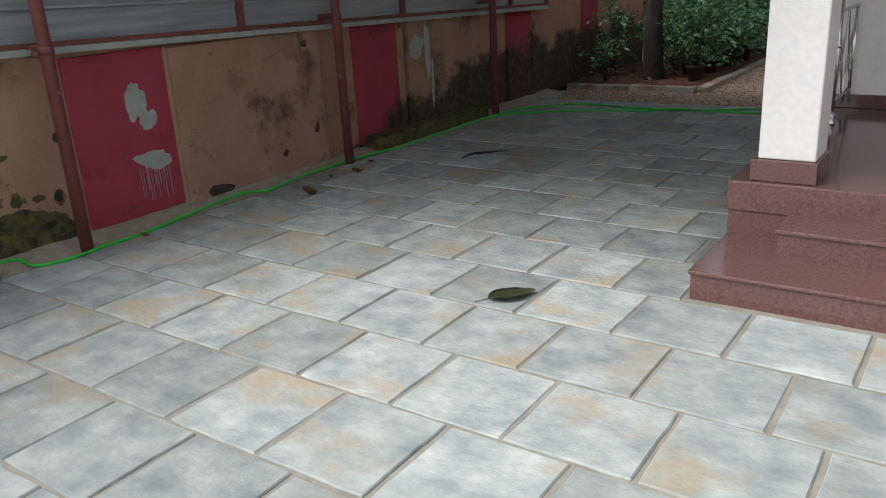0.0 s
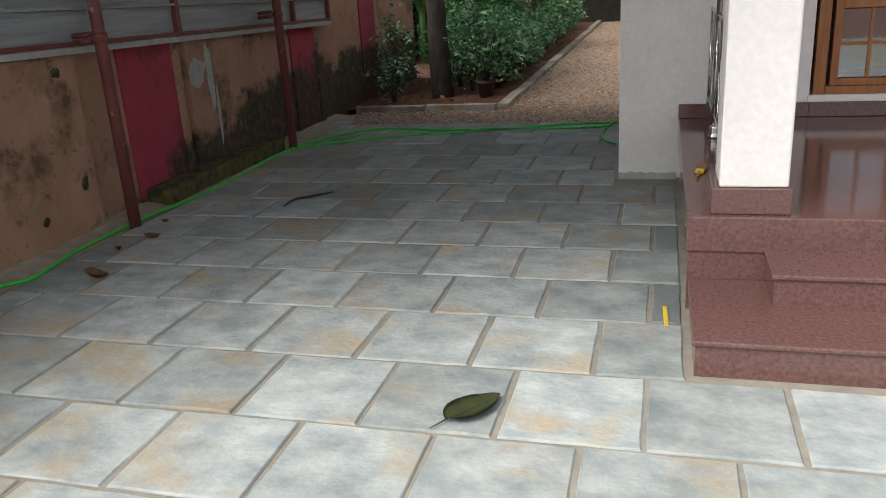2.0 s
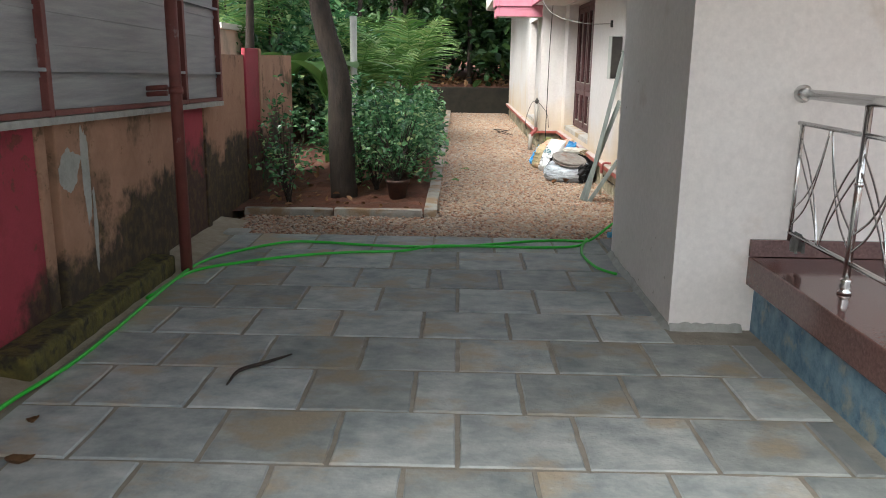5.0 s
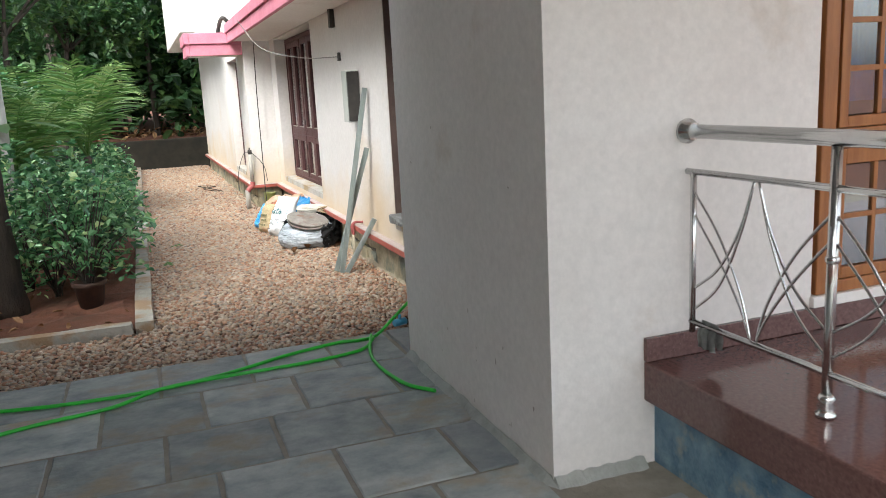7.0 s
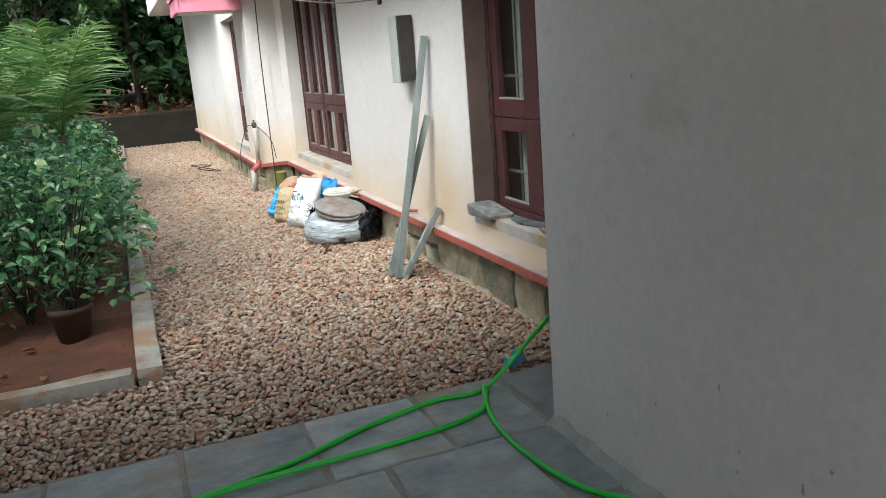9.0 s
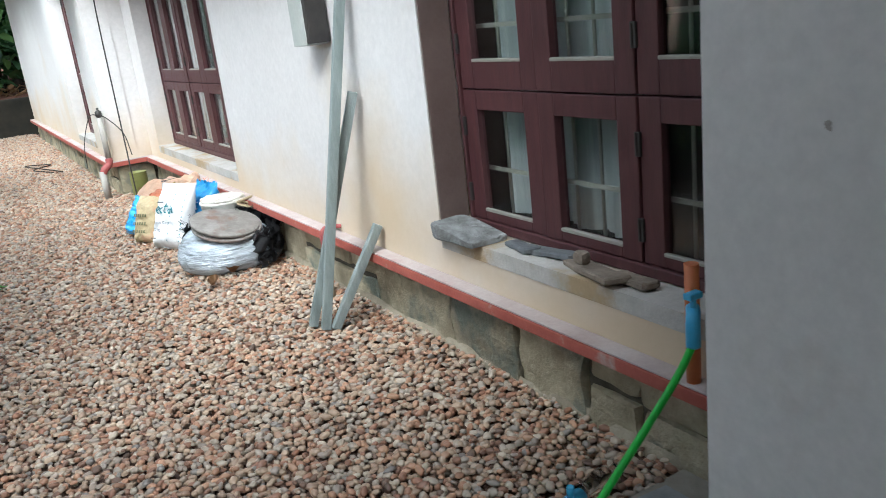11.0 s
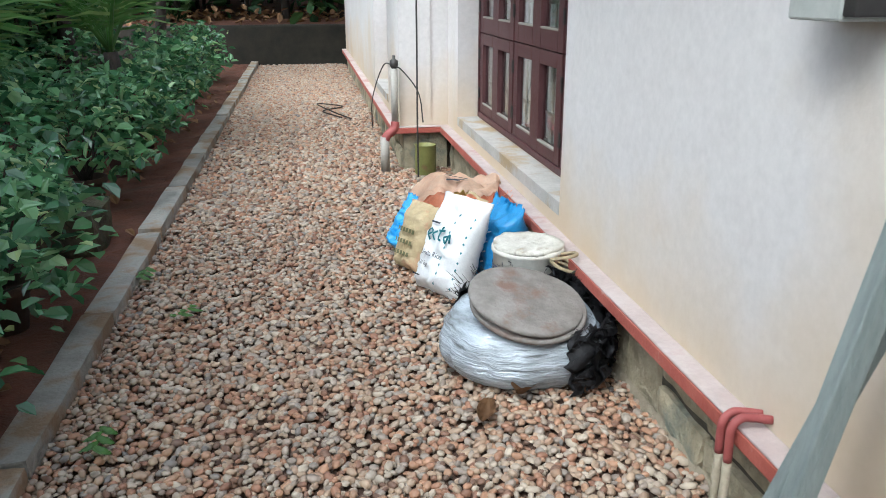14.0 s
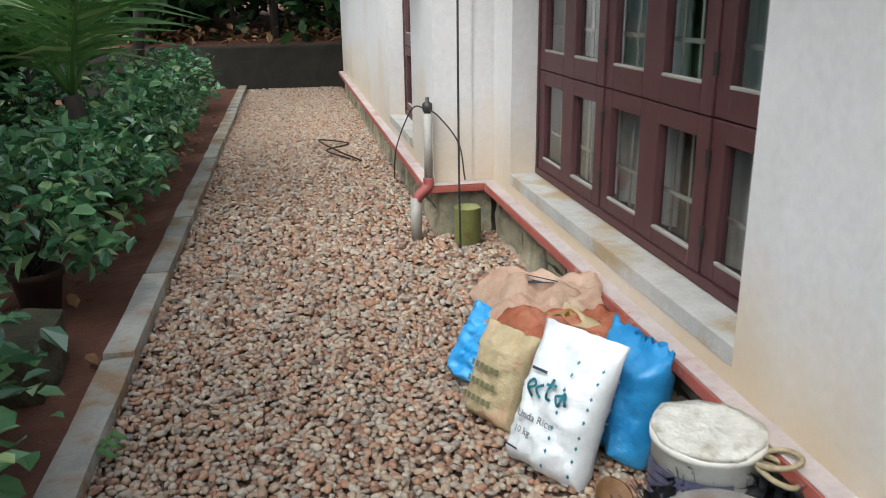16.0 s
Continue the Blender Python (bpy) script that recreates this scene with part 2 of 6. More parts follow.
PEBBLE_TINTS = [(0.0, (0.14, 0.095, 0.07)), (0.12, (0.30, 0.155, 0.10)), (0.28, (0.43, 0.25, 0.155)), (0.42, (0.34, 0.24, 0.17)), (0.58, (0.45, 0.335, 0.235)), (0.7, (0.30, 0.25, 0.21)), (0.82, (0.42, 0.35, 0.275)), (0.93, (0.50, 0.425, 0.335)), (1.0, (0.21, 0.19, 0.175))]
M_PEBBLE = ramped("pebbles", PEBBLE_TINTS, rough=0.42)
M_HOSE = surf("green_hose", (0.025, 0.46, 0.035), (0.04, 0.56, 0.05), 8, 0.4, 0.0)
M_ROOF = surf("carport_sheet", (0.20, 0.20, 0.205), (0.27, 0.27, 0.275), 3, 0.5, 0.1)
M_PINK = surf("pink_slab_paint", (0.52, 0.17, 0.24), (0.60, 0.24, 0.31), 5, 0.7, 0.2)
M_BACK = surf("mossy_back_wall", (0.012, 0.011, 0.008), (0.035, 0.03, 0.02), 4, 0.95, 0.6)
M_BARK = surf("bark", (0.014, 0.011, 0.009), (0.045, 0.033, 0.025), 14, 0.95, 0.9, stretch=(1, 1, 0.3))
M_LEAF = ramped("shrub_leaf", [(0.0, (0.03, 0.10, 0.05)), (0.45, (0.09, 0.24, 0.10)), (0.85, (0.20, 0.40, 0.18)), (1.0, (0.42, 0.54, 0.24))], 0.27, trans=0.35, noise_scale=3.0, bump=0.0, spec=0.85)
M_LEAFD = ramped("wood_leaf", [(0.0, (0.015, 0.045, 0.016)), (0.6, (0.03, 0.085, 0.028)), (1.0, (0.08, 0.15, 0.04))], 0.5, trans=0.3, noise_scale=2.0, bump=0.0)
M_PALM = ramped("palm_leaf", [(0.0, (0.05, 0.14, 0.03)), (0.7, (0.11, 0.23, 0.06)), (1.0, (0.22, 0.32, 0.11))], 0.35, trans=0.3, noise_scale=3.0, bump=0.0)


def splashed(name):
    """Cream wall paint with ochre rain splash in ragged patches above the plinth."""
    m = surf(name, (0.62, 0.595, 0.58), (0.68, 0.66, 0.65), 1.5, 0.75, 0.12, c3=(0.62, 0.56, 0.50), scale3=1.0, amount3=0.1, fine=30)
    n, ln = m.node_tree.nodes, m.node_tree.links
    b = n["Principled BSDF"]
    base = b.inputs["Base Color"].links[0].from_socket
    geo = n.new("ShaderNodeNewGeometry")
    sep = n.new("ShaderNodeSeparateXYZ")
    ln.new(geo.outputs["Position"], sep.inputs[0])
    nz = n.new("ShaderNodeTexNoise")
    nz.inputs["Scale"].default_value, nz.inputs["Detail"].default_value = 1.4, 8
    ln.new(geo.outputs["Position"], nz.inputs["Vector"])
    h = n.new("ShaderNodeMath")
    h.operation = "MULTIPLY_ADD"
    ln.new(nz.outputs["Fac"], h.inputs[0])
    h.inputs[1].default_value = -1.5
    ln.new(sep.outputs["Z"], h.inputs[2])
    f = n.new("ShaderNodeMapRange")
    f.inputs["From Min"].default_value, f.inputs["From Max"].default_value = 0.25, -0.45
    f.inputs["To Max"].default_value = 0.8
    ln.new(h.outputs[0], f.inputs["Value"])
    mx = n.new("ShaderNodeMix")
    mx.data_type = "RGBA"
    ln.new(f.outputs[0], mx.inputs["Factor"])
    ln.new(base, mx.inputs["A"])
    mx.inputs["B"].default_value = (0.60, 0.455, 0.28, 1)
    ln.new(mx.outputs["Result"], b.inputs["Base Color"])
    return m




def mouldy(m):
    """Black mould colonies: a ragged growth along the damp far stretch, and olive specks on the first panel."""
    n, ln = m.node_tree.nodes, m.node_tree.links
    b = n["Principled BSDF"]
    base = b.inputs["Base Color"].links[0].from_socket
    geo = n.new("ShaderNodeNewGeometry")
    sep = n.new("ShaderNodeSeparateXYZ")
    ln.new(geo.outputs["Position"], sep.inputs[0])

    def rng_map(src, lo, hi, a=0.0, z=1.0):
        q = n.new("ShaderNodeMapRange")
        for k, v in (("From Min", lo), ("From Max", hi), ("To Min", a), ("To Max", z)):
            q.inputs[k].default_value = v
        ln.new(src, q.inputs["Value"])
        return q.outputs[0]

    def calc(op, a, c):
        q = n.new("ShaderNodeMath")
        q.operation = op
        for sock, v in zip(q.inputs, (a, c)):
            if hasattr(v, "is_output"):
                ln.new(v, sock)
            else:
                sock.default_value = v
        return q.outputs[0]

    def tex(scale, detail):
        q = n.new("ShaderNodeTexNoise")
        q.inputs["Scale"].default_value, q.inputs["Detail"].default_value, q.inputs["Roughness"].default_value = scale, detail, 0.65
        ln.new(geo.outputs["Position"], q.inputs["Vector"])
        return q.outputs["Fac"]

    y, z = sep.outputs["Y"], sep.outputs["Z"]
    wide, fine = tex(2.2, 9), tex(13, 6)
    damp = rng_map(y, 5.0, 8.2, -0.08, 0.75)
    far = rng_map(calc("SUBTRACT", calc("ADD", damp, calc("MULTIPLY", calc("SUBTRACT", wide, 0.5), 1.3)), z), -0.06, 0.10)
    first = calc("MULTIPLY", rng_map(y, 3.0, 2.85), rng_map(calc("SUBTRACT", calc("ADD", fine, calc("MULTIPLY", wide, 0.6)), calc("MULTIPLY", z, 0.22)), 0.80, 0.86))
    spots = rng_map(calc("ADD", fine, calc("MULTIPLY", wide, 0.9)), 1.08, 1.13, 0.0, 0.6)
    mask = calc("MAXIMUM", calc("MAXIMUM", far, first), spots)
    tint = n.new("ShaderNodeMix")
    tint.data_type = "RGBA"
    ln.new(rng_map(fine, 0.45, 0.65), tint.inputs["Factor"])
    tint.inputs["A"].default_value = (0.022, 0.018, 0.012, 1)
    tint.inputs["B"].default_value = (0.085, 0.065, 0.022, 1)
    mx = n.new("ShaderNodeMix")
    mx.data_type = "RGBA"
    ln.new(calc("MULTIPLY", mask, 0.93), mx.inputs["Factor"])
    ln.new(base, mx.inputs["A"])
    ln.new(tint.outputs["Result"], mx.inputs["B"])
    ln.new(mx.outputs["Result"], b.inputs["Base Color"])


mouldy(M_PEACH)
mouldy(M_RED)
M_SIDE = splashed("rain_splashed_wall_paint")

# ---- ground
bm = bmesh.new()
g = [-600, -60, -20, -5.3, 0, 5, 20, 60, 600]
for a, b2 in zip(g, g[1:]):
    for c, d in zip(g, g[1:]):
        bm.faces.new([bm.verts.new(p) for p in ((a, c, -0.08), (b2, c, -0.08), (b2, d, -0.08), (a, d, -0.08))])
bmesh.ops.remove_doubles(bm, verts=bm.verts, dist=1e-4)
thing("ground", bm, M_SOIL, "red-brown bare soil ground around the house", "ground", kind="structure")
bm = bmesh.new()
box(bm, -4.86, 6.0, -4.0, 9.36, -0.075, -0.007)
paving = thing("pavement", bm, M_GROUT, "grey slate paving slabs with sandy mortar joints", "paving", kind="structure")
bm = bmesh.new()
nx, ny = 12, 60
vs = [[bm.verts.new((-4.95 + 3.95 * i / nx, 9.36 + 16.9 * j / ny, -0.035 + 0.008 * noise.noise(Vector((i, j, 3)) * 0.7))) for i in range(nx + 1)] for j in range(ny + 1)]
for j in range(ny):
    for i in range(nx):
        bm.faces.new((vs[j][i], vs[j][i + 1], vs[j + 1][i + 1], vs[j + 1][i]))
gravel = thing("gravel_path", bm, M_GBASE, "path of loose reddish-brown river pebbles", "gravel path", kind="structure")

# ---- boundary wall on the road side
bm = bmesh.new()
box(bm, -5.30, -5.12, -4.0, 13.4, -0.1, 1.55)
wall_west = thing("wall_west", bm, M_PEACH, "weathered peach-painted compound wall with mould and peeling paint", "wall", kind="structure")
for y0, y1 in ((-2.9, -2.1), (0.04, 0.84), (2.97, 3.77), (5.90, 6.58), (8.80, 9.42), (10.95, 11.5)):
    bm = bmesh.new()
    box(bm, -5.14, -5.098, y0, y1, -0.05, 1.22 if y0 < 10 else 1.62, 0.006)
    part("red_panel", bm, M_RED, wall_west, "dull red painted panel")
    bm = bmesh.new()
    box(bm, -5.14, -5.085, y1, y1 + 0.1, -0.05, 1.22 if y0 < 10 else 1.62, 0.012)
    part("pilaster", bm, M_PEACH, wall_west, "peach painted edge strip")
for y0 in (2.47 - 2.93, 2.47 + 2.93, 2.47 + 5.86):
    bm = bmesh.new()
    box(bm, -5.14, -5.06, y0 - 1.6, y0, -0.05, 1.21, 0.01)
    part("raised_panel", bm, M_PEACH, wall_west)

# ---- veranda
bm = bmesh.new()
box(bm, -1.10, 6.0, 4.45, 7.1, -0.08, 0.27)
plinth = thing("veranda_plinth", bm, M_BLUE, "veranda plinth painted flaking blue", "plinth", kind="structure")
bm = bmesh.new()
box(bm, -1.155, 6.0, 4.41, 6.95, 0.28, 0.45, 0.008)
veranda = thing("floor_veranda", bm, M_GRANITE, "polished red granite veranda floor", "floor", kind="structure")
bm = bmesh.new()
box(bm, -1.145, 6.0, 4.42, 4.449, -0.02, 0.279)
part("riser", bm, M_GRANITE, veranda)
steps = empty("granite_steps", "polished reddish-brown granite entrance steps", "steps", kind="structure")
for nm, x0, y0, z0 in (("lower_step", -1.14, 3.73, 0.0), ("upper_step", -0.82, 4.09, 0.15)):
    bm = bmesh.new()
    box(bm, x0 + 0.012, 6.0, y0 + 0.012, 4.41, z0 - 0.02, z0 + 0.126)
    part("riser", bm, M_GRANITE, steps)
    bm = bmesh.new()
    box(bm, x0, 6.0, y0, 4.418, z0 + 0.127, z0 + 0.15, 0.006)
    part("tread", bm, M_GRANITE, steps)
column = empty("veranda_column", "square cream-painted column on a granite plinth", "column", kind="structure")
bm = bmesh.new()
box(bm, -1.02, -0.725, 4.475, 4.77, 0.57, 3.0, 0.01)
part("shaft", bm, M_WHITE, column)
bm = bmesh.new()
box(bm, -1.05, -0.71, 4.45, 4.80, 0.452, 0.569, 0.004)
part("plinth_skirt", bm, M_GRANITE, column)

# ---- front wall with the porch window opening, and the side wall of the porch
bm = bmesh.new()
box(bm, -1.585, -0.27, 6.95, 7.2, -0.02, 3.0)
box(bm, -1.585, -1.156, 7.2, 8.79, -0.02, 3.0)
box(bm, -0.27, 2.03, 6.95, 7.2, 0.0, 0.60)
box(bm, -0.27, 2.03, 6.95, 7.2, 2.35, 3.0)
box(bm, 2.03, 6.0, 6.95, 7.2, 0.0, 3.0)
thing("wall_south", bm, M_WHITE, "cream-painted plaster house wall with a thick side return", "wall", kind="structure")
bm = bmesh.new()
box(bm, -1.155, -0.27, 6.925, 6.949, 0.452, 0.553, 0.003)
box(bm, -0.27, 6.0, 6.925, 6.949, 0.452, 0.553, 0.003)
thing("baseboard_veranda", bm, M_GRANITE, "red granite skirting along the veranda wall", "skirting", kind="structure")
bm = bmesh.new()
box(bm, -1.5, 6.0, 4.4, 9.2, 3.0, 3.15)
thing("ceiling_veranda", bm, M_WHITE, "white veranda ceiling slab", "ceiling", kind="structure")

# ---- house side wall along the gravel
W = -1.05
bm = bmesh.new()
SILL1, SILL2, TOP = 0.465, 0.52, 2.42
for y0, y1, z0, z1 in ((8.5, 9.12, 0.289, 3.0), (9.12, 10.69, 0.289, SILL2), (9.12, 10.69, TOP, 3.0), (10.69, 13.57, 0.289, 3.0), (13.57, 16.12, 0.289, SILL1), (13.57, 16.12, TOP, 3.0), (16.12, 16.55, 0.289, 3.0)):
    box(bm, W, W + 0.25, y0, y1, z0, z1)
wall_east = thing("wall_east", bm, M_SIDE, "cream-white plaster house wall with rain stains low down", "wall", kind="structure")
W2 = -1.44
bm = bmesh.new()
for y0, y1, z0, z1 in ((16.55, 17.45, 0.289, 3.0), (17.45, 18.85, 0.289, 0.465), (17.45, 18.85, 2.25, 3.0), (18.85, 25.0, 0.289, 3.0)):
    box(bm, W2, W2 + 0.25, y0, y1, z0, z1)
box(bm, W2 + 0.25, 3.0, 16.56, 16.8, 0.289, 3.0)
box(bm, W2 + 0.25, 6.0, 24.8, 25.0, 0.0, 3.0)
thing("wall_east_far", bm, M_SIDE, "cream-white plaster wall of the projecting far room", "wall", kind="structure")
# unseen inner wall, its dark colour standing in for unlit rooms
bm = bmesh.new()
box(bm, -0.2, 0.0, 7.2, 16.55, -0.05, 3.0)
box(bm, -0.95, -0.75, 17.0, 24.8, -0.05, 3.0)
thing("wall_inner", bm, M_DARK, "unseen inner wall coloured dark for the unlit rooms", "wall", kind="structure")
bm = bmesh.new()
box(bm, W + 0.25, 6.0, 9.2, 25.0, 3.0, 3.15)
box(bm, W, W + 0.25, 9.2, 16.55, 3.0, 3.4)
box(bm, W2, W2 + 0.25, 16.55, 25.0, 3.0, 3.4)
thing("roof_house", bm, M_WHITE, "flat white house roof slab with a low parapet", "roof", kind="structure")
# stone foundation and painted ledge
bm = bmesh.new()
box(bm, W + 0.04, W + 0.2, 8.5, 16.57, -0.08, 0.288)
box(bm, W2 + 0.04, W2 + 0.2, 16.58, 25.0, -0.08, 0.288)
box(bm, W2 + 0.04, W + 0.2, 16.57, 16.58, -0.08, 0.288)
foundation = thing("foundation", bm, M_JOINT, "rough stone foundation course under the house wall", "foundation", kind="structure")
ledge = empty("ledge", "narrow plinth ledge with a worn top and red edge", "ledge", kind="structure")
for nm, mt, z0, z1, o in (("ledge_edge", M_LEDGER, 0.290, 0.334, 0.078), ("ledge_top", M_LEDGET, 0.335, 0.343, 0.074)):
    bm = bmesh.new()
    box(bm, W - o, W - 0.001, 8.6, 16.55 - o, z0, z1, 0.003)
    box(bm, W2 - o + 0.002, W - 0.001, 16.55 - o, 16.549, z0 + 0.0015, z1 - 0.0015, 0.003)
    box(bm, W2 - o, W2 - 0.001, 16.551 , 25.0, z0, z1, 0.003)
    part(nm, bm, mt, ledge)
for x0, y0, y1, z0, out, rim in ((W, 9.2, 16.54, 2.44, 0.60, 0.26), (W2, 16.57, 17.4, 2.27, 0.79, 0.32)):
    bm = bmesh.new()
    box(bm, x0 - out + 0.05, x0 - 0.002, y0, y1, z0, z0 + 0.08, 0.006)
    shade_slab = thing("sunshade", bm, M_WHITE, "concrete window sunshade slab with a pink painted edge", "sunshade", kind="structure")
    bm = bmesh.new()
    for z1, z2, proud in ((z0 - 0.02, z0 + rim * 0.45, 0.0), (z0 + rim * 0.45 + 0.001, z0 + rim - 0.02, 0.025)):
        box(bm, x0 - out - proud, x0 - out + 0.048, y0 - 0.05 - proud, y1 + 0.001, z1, z2, 0.008)
        box(bm, x0 - out + 0.049, x0 - 0.01, y0 - 0.05 - proud, y0 - 0.002, z1, z2, 0.008)
    part("pink_edge", bm, M_PINK, shade_slab, "pink painted stepped rim")
# back wall and the rise behind it
bm = bmesh.new()
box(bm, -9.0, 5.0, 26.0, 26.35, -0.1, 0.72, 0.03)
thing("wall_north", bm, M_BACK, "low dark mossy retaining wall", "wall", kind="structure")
bm = bmesh.new()
nx, ny = 40, 20
vs = [[bm.verts.new((-40 + 80 * i / nx, 26.34 + 50 * (j / ny) ** 1.5, 0.68 + 0.15 * noise.noise(Vector((i * 2.0, j * 1.3, 1))) + (0.05 * j))) for i in range(nx + 1)] for j in range(ny + 1)]
for j in range(ny):
    for i in range(nx):
        bm.faces.new((vs[j][i], vs[j][i + 1], vs[j + 1][i + 1], vs[j + 1][i]))
thing("ground_rise", bm, M_SOIL, "higher leaf-strewn ground behind the back wall", "ground", kind="structure")
# carport roof over the paving
bm = bmesh.new()
n = 60
for k in range(n):
    y0, y1 = 2.8 + 6.4 * k / n, 2.8 + 6.4 * (k + 1) / n
    z = [3.05 + 0.012 * math.sin(k * 2.1), 3.05 + 0.012 * math.sin((k + 1) * 2.1)]
    bm.faces.new([bm.verts.new(p) for p in ((-5.3, y0, z[0] + 0.1), (-1.5, y0, z[0]), (-1.5, y1, z[1]), (-5.3, y1, z[1] + 0.1))])
bmesh.ops.remove_doubles(bm, verts=bm.verts, dist=1e-4)
bmesh.ops.solidify(bm, geom=bm.faces[:], thickness=0.01)
thing("roof_carport", bm, M_ROOF, "grey corrugated sheet carport roof on steel poles", "roof", kind="structure")

# ---- windows
M_BAR = surf("pale_grille_paint", (0.279, 0.273, 0.236), (0.341, 0.329, 0.291), 5, 0.5, 0.0)
M_IRON = surf("dark_iron", (0.02, 0.018, 0.018), (0.05, 0.045, 0.04), 8, 0.5, 0.1)


def brown_window(name, x, y0, y1, z0, z1, leaves, low, mid, label):
    """A painted wooden side window: a frame, casements of two panes, a steel grille and curtains behind."""
    w = empty(name, label, "window", kind="structure")
    bm = bmesh.new()
    for a in ((x - 0.03, x + 0.06, y0, y0 + 0.02, z0, z1), (x - 0.03, x + 0.06, y1 - 0.02, y1, z0, z1), (x - 0.03, x + 0.06, y0 + 0.02, y1 - 0.02, z0, z0 + 0.04), (x - 0.03, x + 0.06, y0 + 0.02, y1 - 0.02, z1 - 0.06, z1)):
        box(bm, *a, 0.005)
    part("window_frame", bm, M_BROWN, w)
    step = (y1 - y0 - 0.04) / leaves
    meet = low[1] + (mid - low[1]) * 0.42
    for k in range(leaves):
        a, b = y0 + 0.02 + k * step + 0.003, y0 + 0.02 + (k + 1) * step - 0.003
        zb, zt = z0 + 0.043, z1 - 0.063
        proud = 0.006 if k % 2 else 0.0
        for za, zc, pa, pc in ((zb, meet - 0.003, low[0], low[1]), (meet + 0.003, zt, mid, zt - 0.07)):
            bm = bmesh.new()
            for q in ((a, a + 0.09, za, zc), (b - 0.09, b, za, zc), (a + 0.09, b - 0.09, za, pa), (a + 0.09, b - 0.09, pc, zc)):
                box(bm, x - 0.018 - proud, x + 0.022, q[0], q[1], q[2], q[3], 0.004)
            leaf = part("casement", bm, M_BROWN, w)
            bm = bmesh.new()
            box(bm, x + 0.004, x + 0.008, a + 0.085, b - 0.085, pa - 0.005, pc + 0.005)
            part("pane", bm, M_GLASS, leaf, "clear window glass").visible_shadow = False
            bm = bmesh.new()
            box(bm, x - 0.020 - proud, x - 0.003, a + 0.087, b - 0.087, pa - 0.006, pa + 0.007, 0.003)
            part("glazing_bead", bm, M_BAR, leaf, "pale putty bead")
            for hz in (pa + 0.03, pc - 0.11):
                bm = bmesh.new()
                edge = a if k % 2 else b
                box(bm, x - 0.030, x - 0.017 - proud, edge - 0.009, edge + 0.009, hz, hz + 0.08, 0.003)
                part("hinge", bm, M_IRON, leaf, "small dark hinge")
    bm = bmesh.new()
    k = 0
    yy = y0 + 0.1
    while yy < y1 - 0.05:
        tube(bm, [(x + 0.07, yy, z0 + 0.06), (x + 0.07, yy, z1 - 0.06)], 0.007, 6)
        yy += 0.14
    for zz in (z0 + 0.24, mid + 0.12, z1 - 0.3):
        box(bm, x + 0.063, x + 0.069, y0 + 0.03, y1 - 0.03, zz, zz + 0.018)
    part("grille", bm, M_BAR, w, "pale painted steel grille")
    bm = bmesh.new()
    n = int((y1 - y0) * 40)
    rows = [[bm.verts.new((x + 0.16 + 0.025 * math.sin(i * 0.75) + 0.01 * math.sin(i * 2.3), y0 + (y1 - y0) * i / n, z)) for i in range(n + 1)] for z in (z0 + 0.04, z1 - 0.03)]
    for i in range(n):
        if math.sin(i * 0.11 + y0) > -0.55:
            f = bm.faces.new((rows[0][i], rows[0][i + 1], rows[1][i + 1], rows[1][i]))
            f.smooth = True
    bmesh.ops.delete(bm, geom=[v for v in bm.verts if not v.link_faces], context="VERTS")
    part("curtain", bm, M_CURT, w, "pale greenish curtain")
    # added dark sheet behind the panes, painting the room's shade
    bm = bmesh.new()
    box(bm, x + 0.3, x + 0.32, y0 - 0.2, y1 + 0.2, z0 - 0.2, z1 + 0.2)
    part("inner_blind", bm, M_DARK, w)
    return w


w1 = brown_window("window_1", -0.87, 9.13, 10.68, 0.525, 2.41, 3, (0.612, 1.035), 1.232, "brown-painted wooden window with curtained panes and a grille")
# brown-painted side reveal; the porch's shade on it is mixed into the colour
bm = bmesh.new()
box(bm, W + 0.004, -0.905, 10.679, 10.687, 0.53, 2.40)
part("reveal_lining", bm, surf("shaded_brown_paint", (0.12, 0.08, 0.07), (0.17, 0.12, 0.105), 5, 0.8, 0.2), w1, "grey-brown painted side lining with porch shade in its colour")
brown_window("window_2", -0.87, 13.58, 16.11, 0.47, 2.41, 5, (0.582, 1.005), 1.197, "brown-painted five-leaf wooden window with a steel grille")
brown_window("window_3", -1.27, 17.46, 18.84, 0.47, 2.24, 3, (0.582, 1.005), 1.197, "brown-painted wooden window in the far wall")
for nm, x0, y0, y1, z0 in (("sill_1", W, 9.12, 10.69, SILL2), ("sill_2", W, 13.57, 16.12, SILL1), ("sill_3", W2, 17.45, 18.85, 0.465)):
    bm = bmesh.new()
    vs = box(bm, x0 - 0.003, x0 + 0.15, y0 + 0.002, y1 - 0.002, z0 - 0.06, z0 + 0.004)
    thing(nm, bm, M_SILL, "sloping grey cement window sill", "window sill", kind="structure")

# porch window of varnished wood
w = empty("window_4", "varnished teak window with small panes and blue curtains", "window", kind="structure")
bm = bmesh.new()
Y = 6.97
for a in ((-0.25, -0.172, 0.605, 2.345), (1.93, 2.02, 0.605, 2.345), (-0.172, 1.93, 0.605, 0.66), (-0.172, 1.93, 1.255, 1.34), (-0.172, 1.93, 2.28, 2.345)):
    box(bm, a[0], a[1], Y - 0.03, Y + 0.06, a[2], a[3], 0.005)
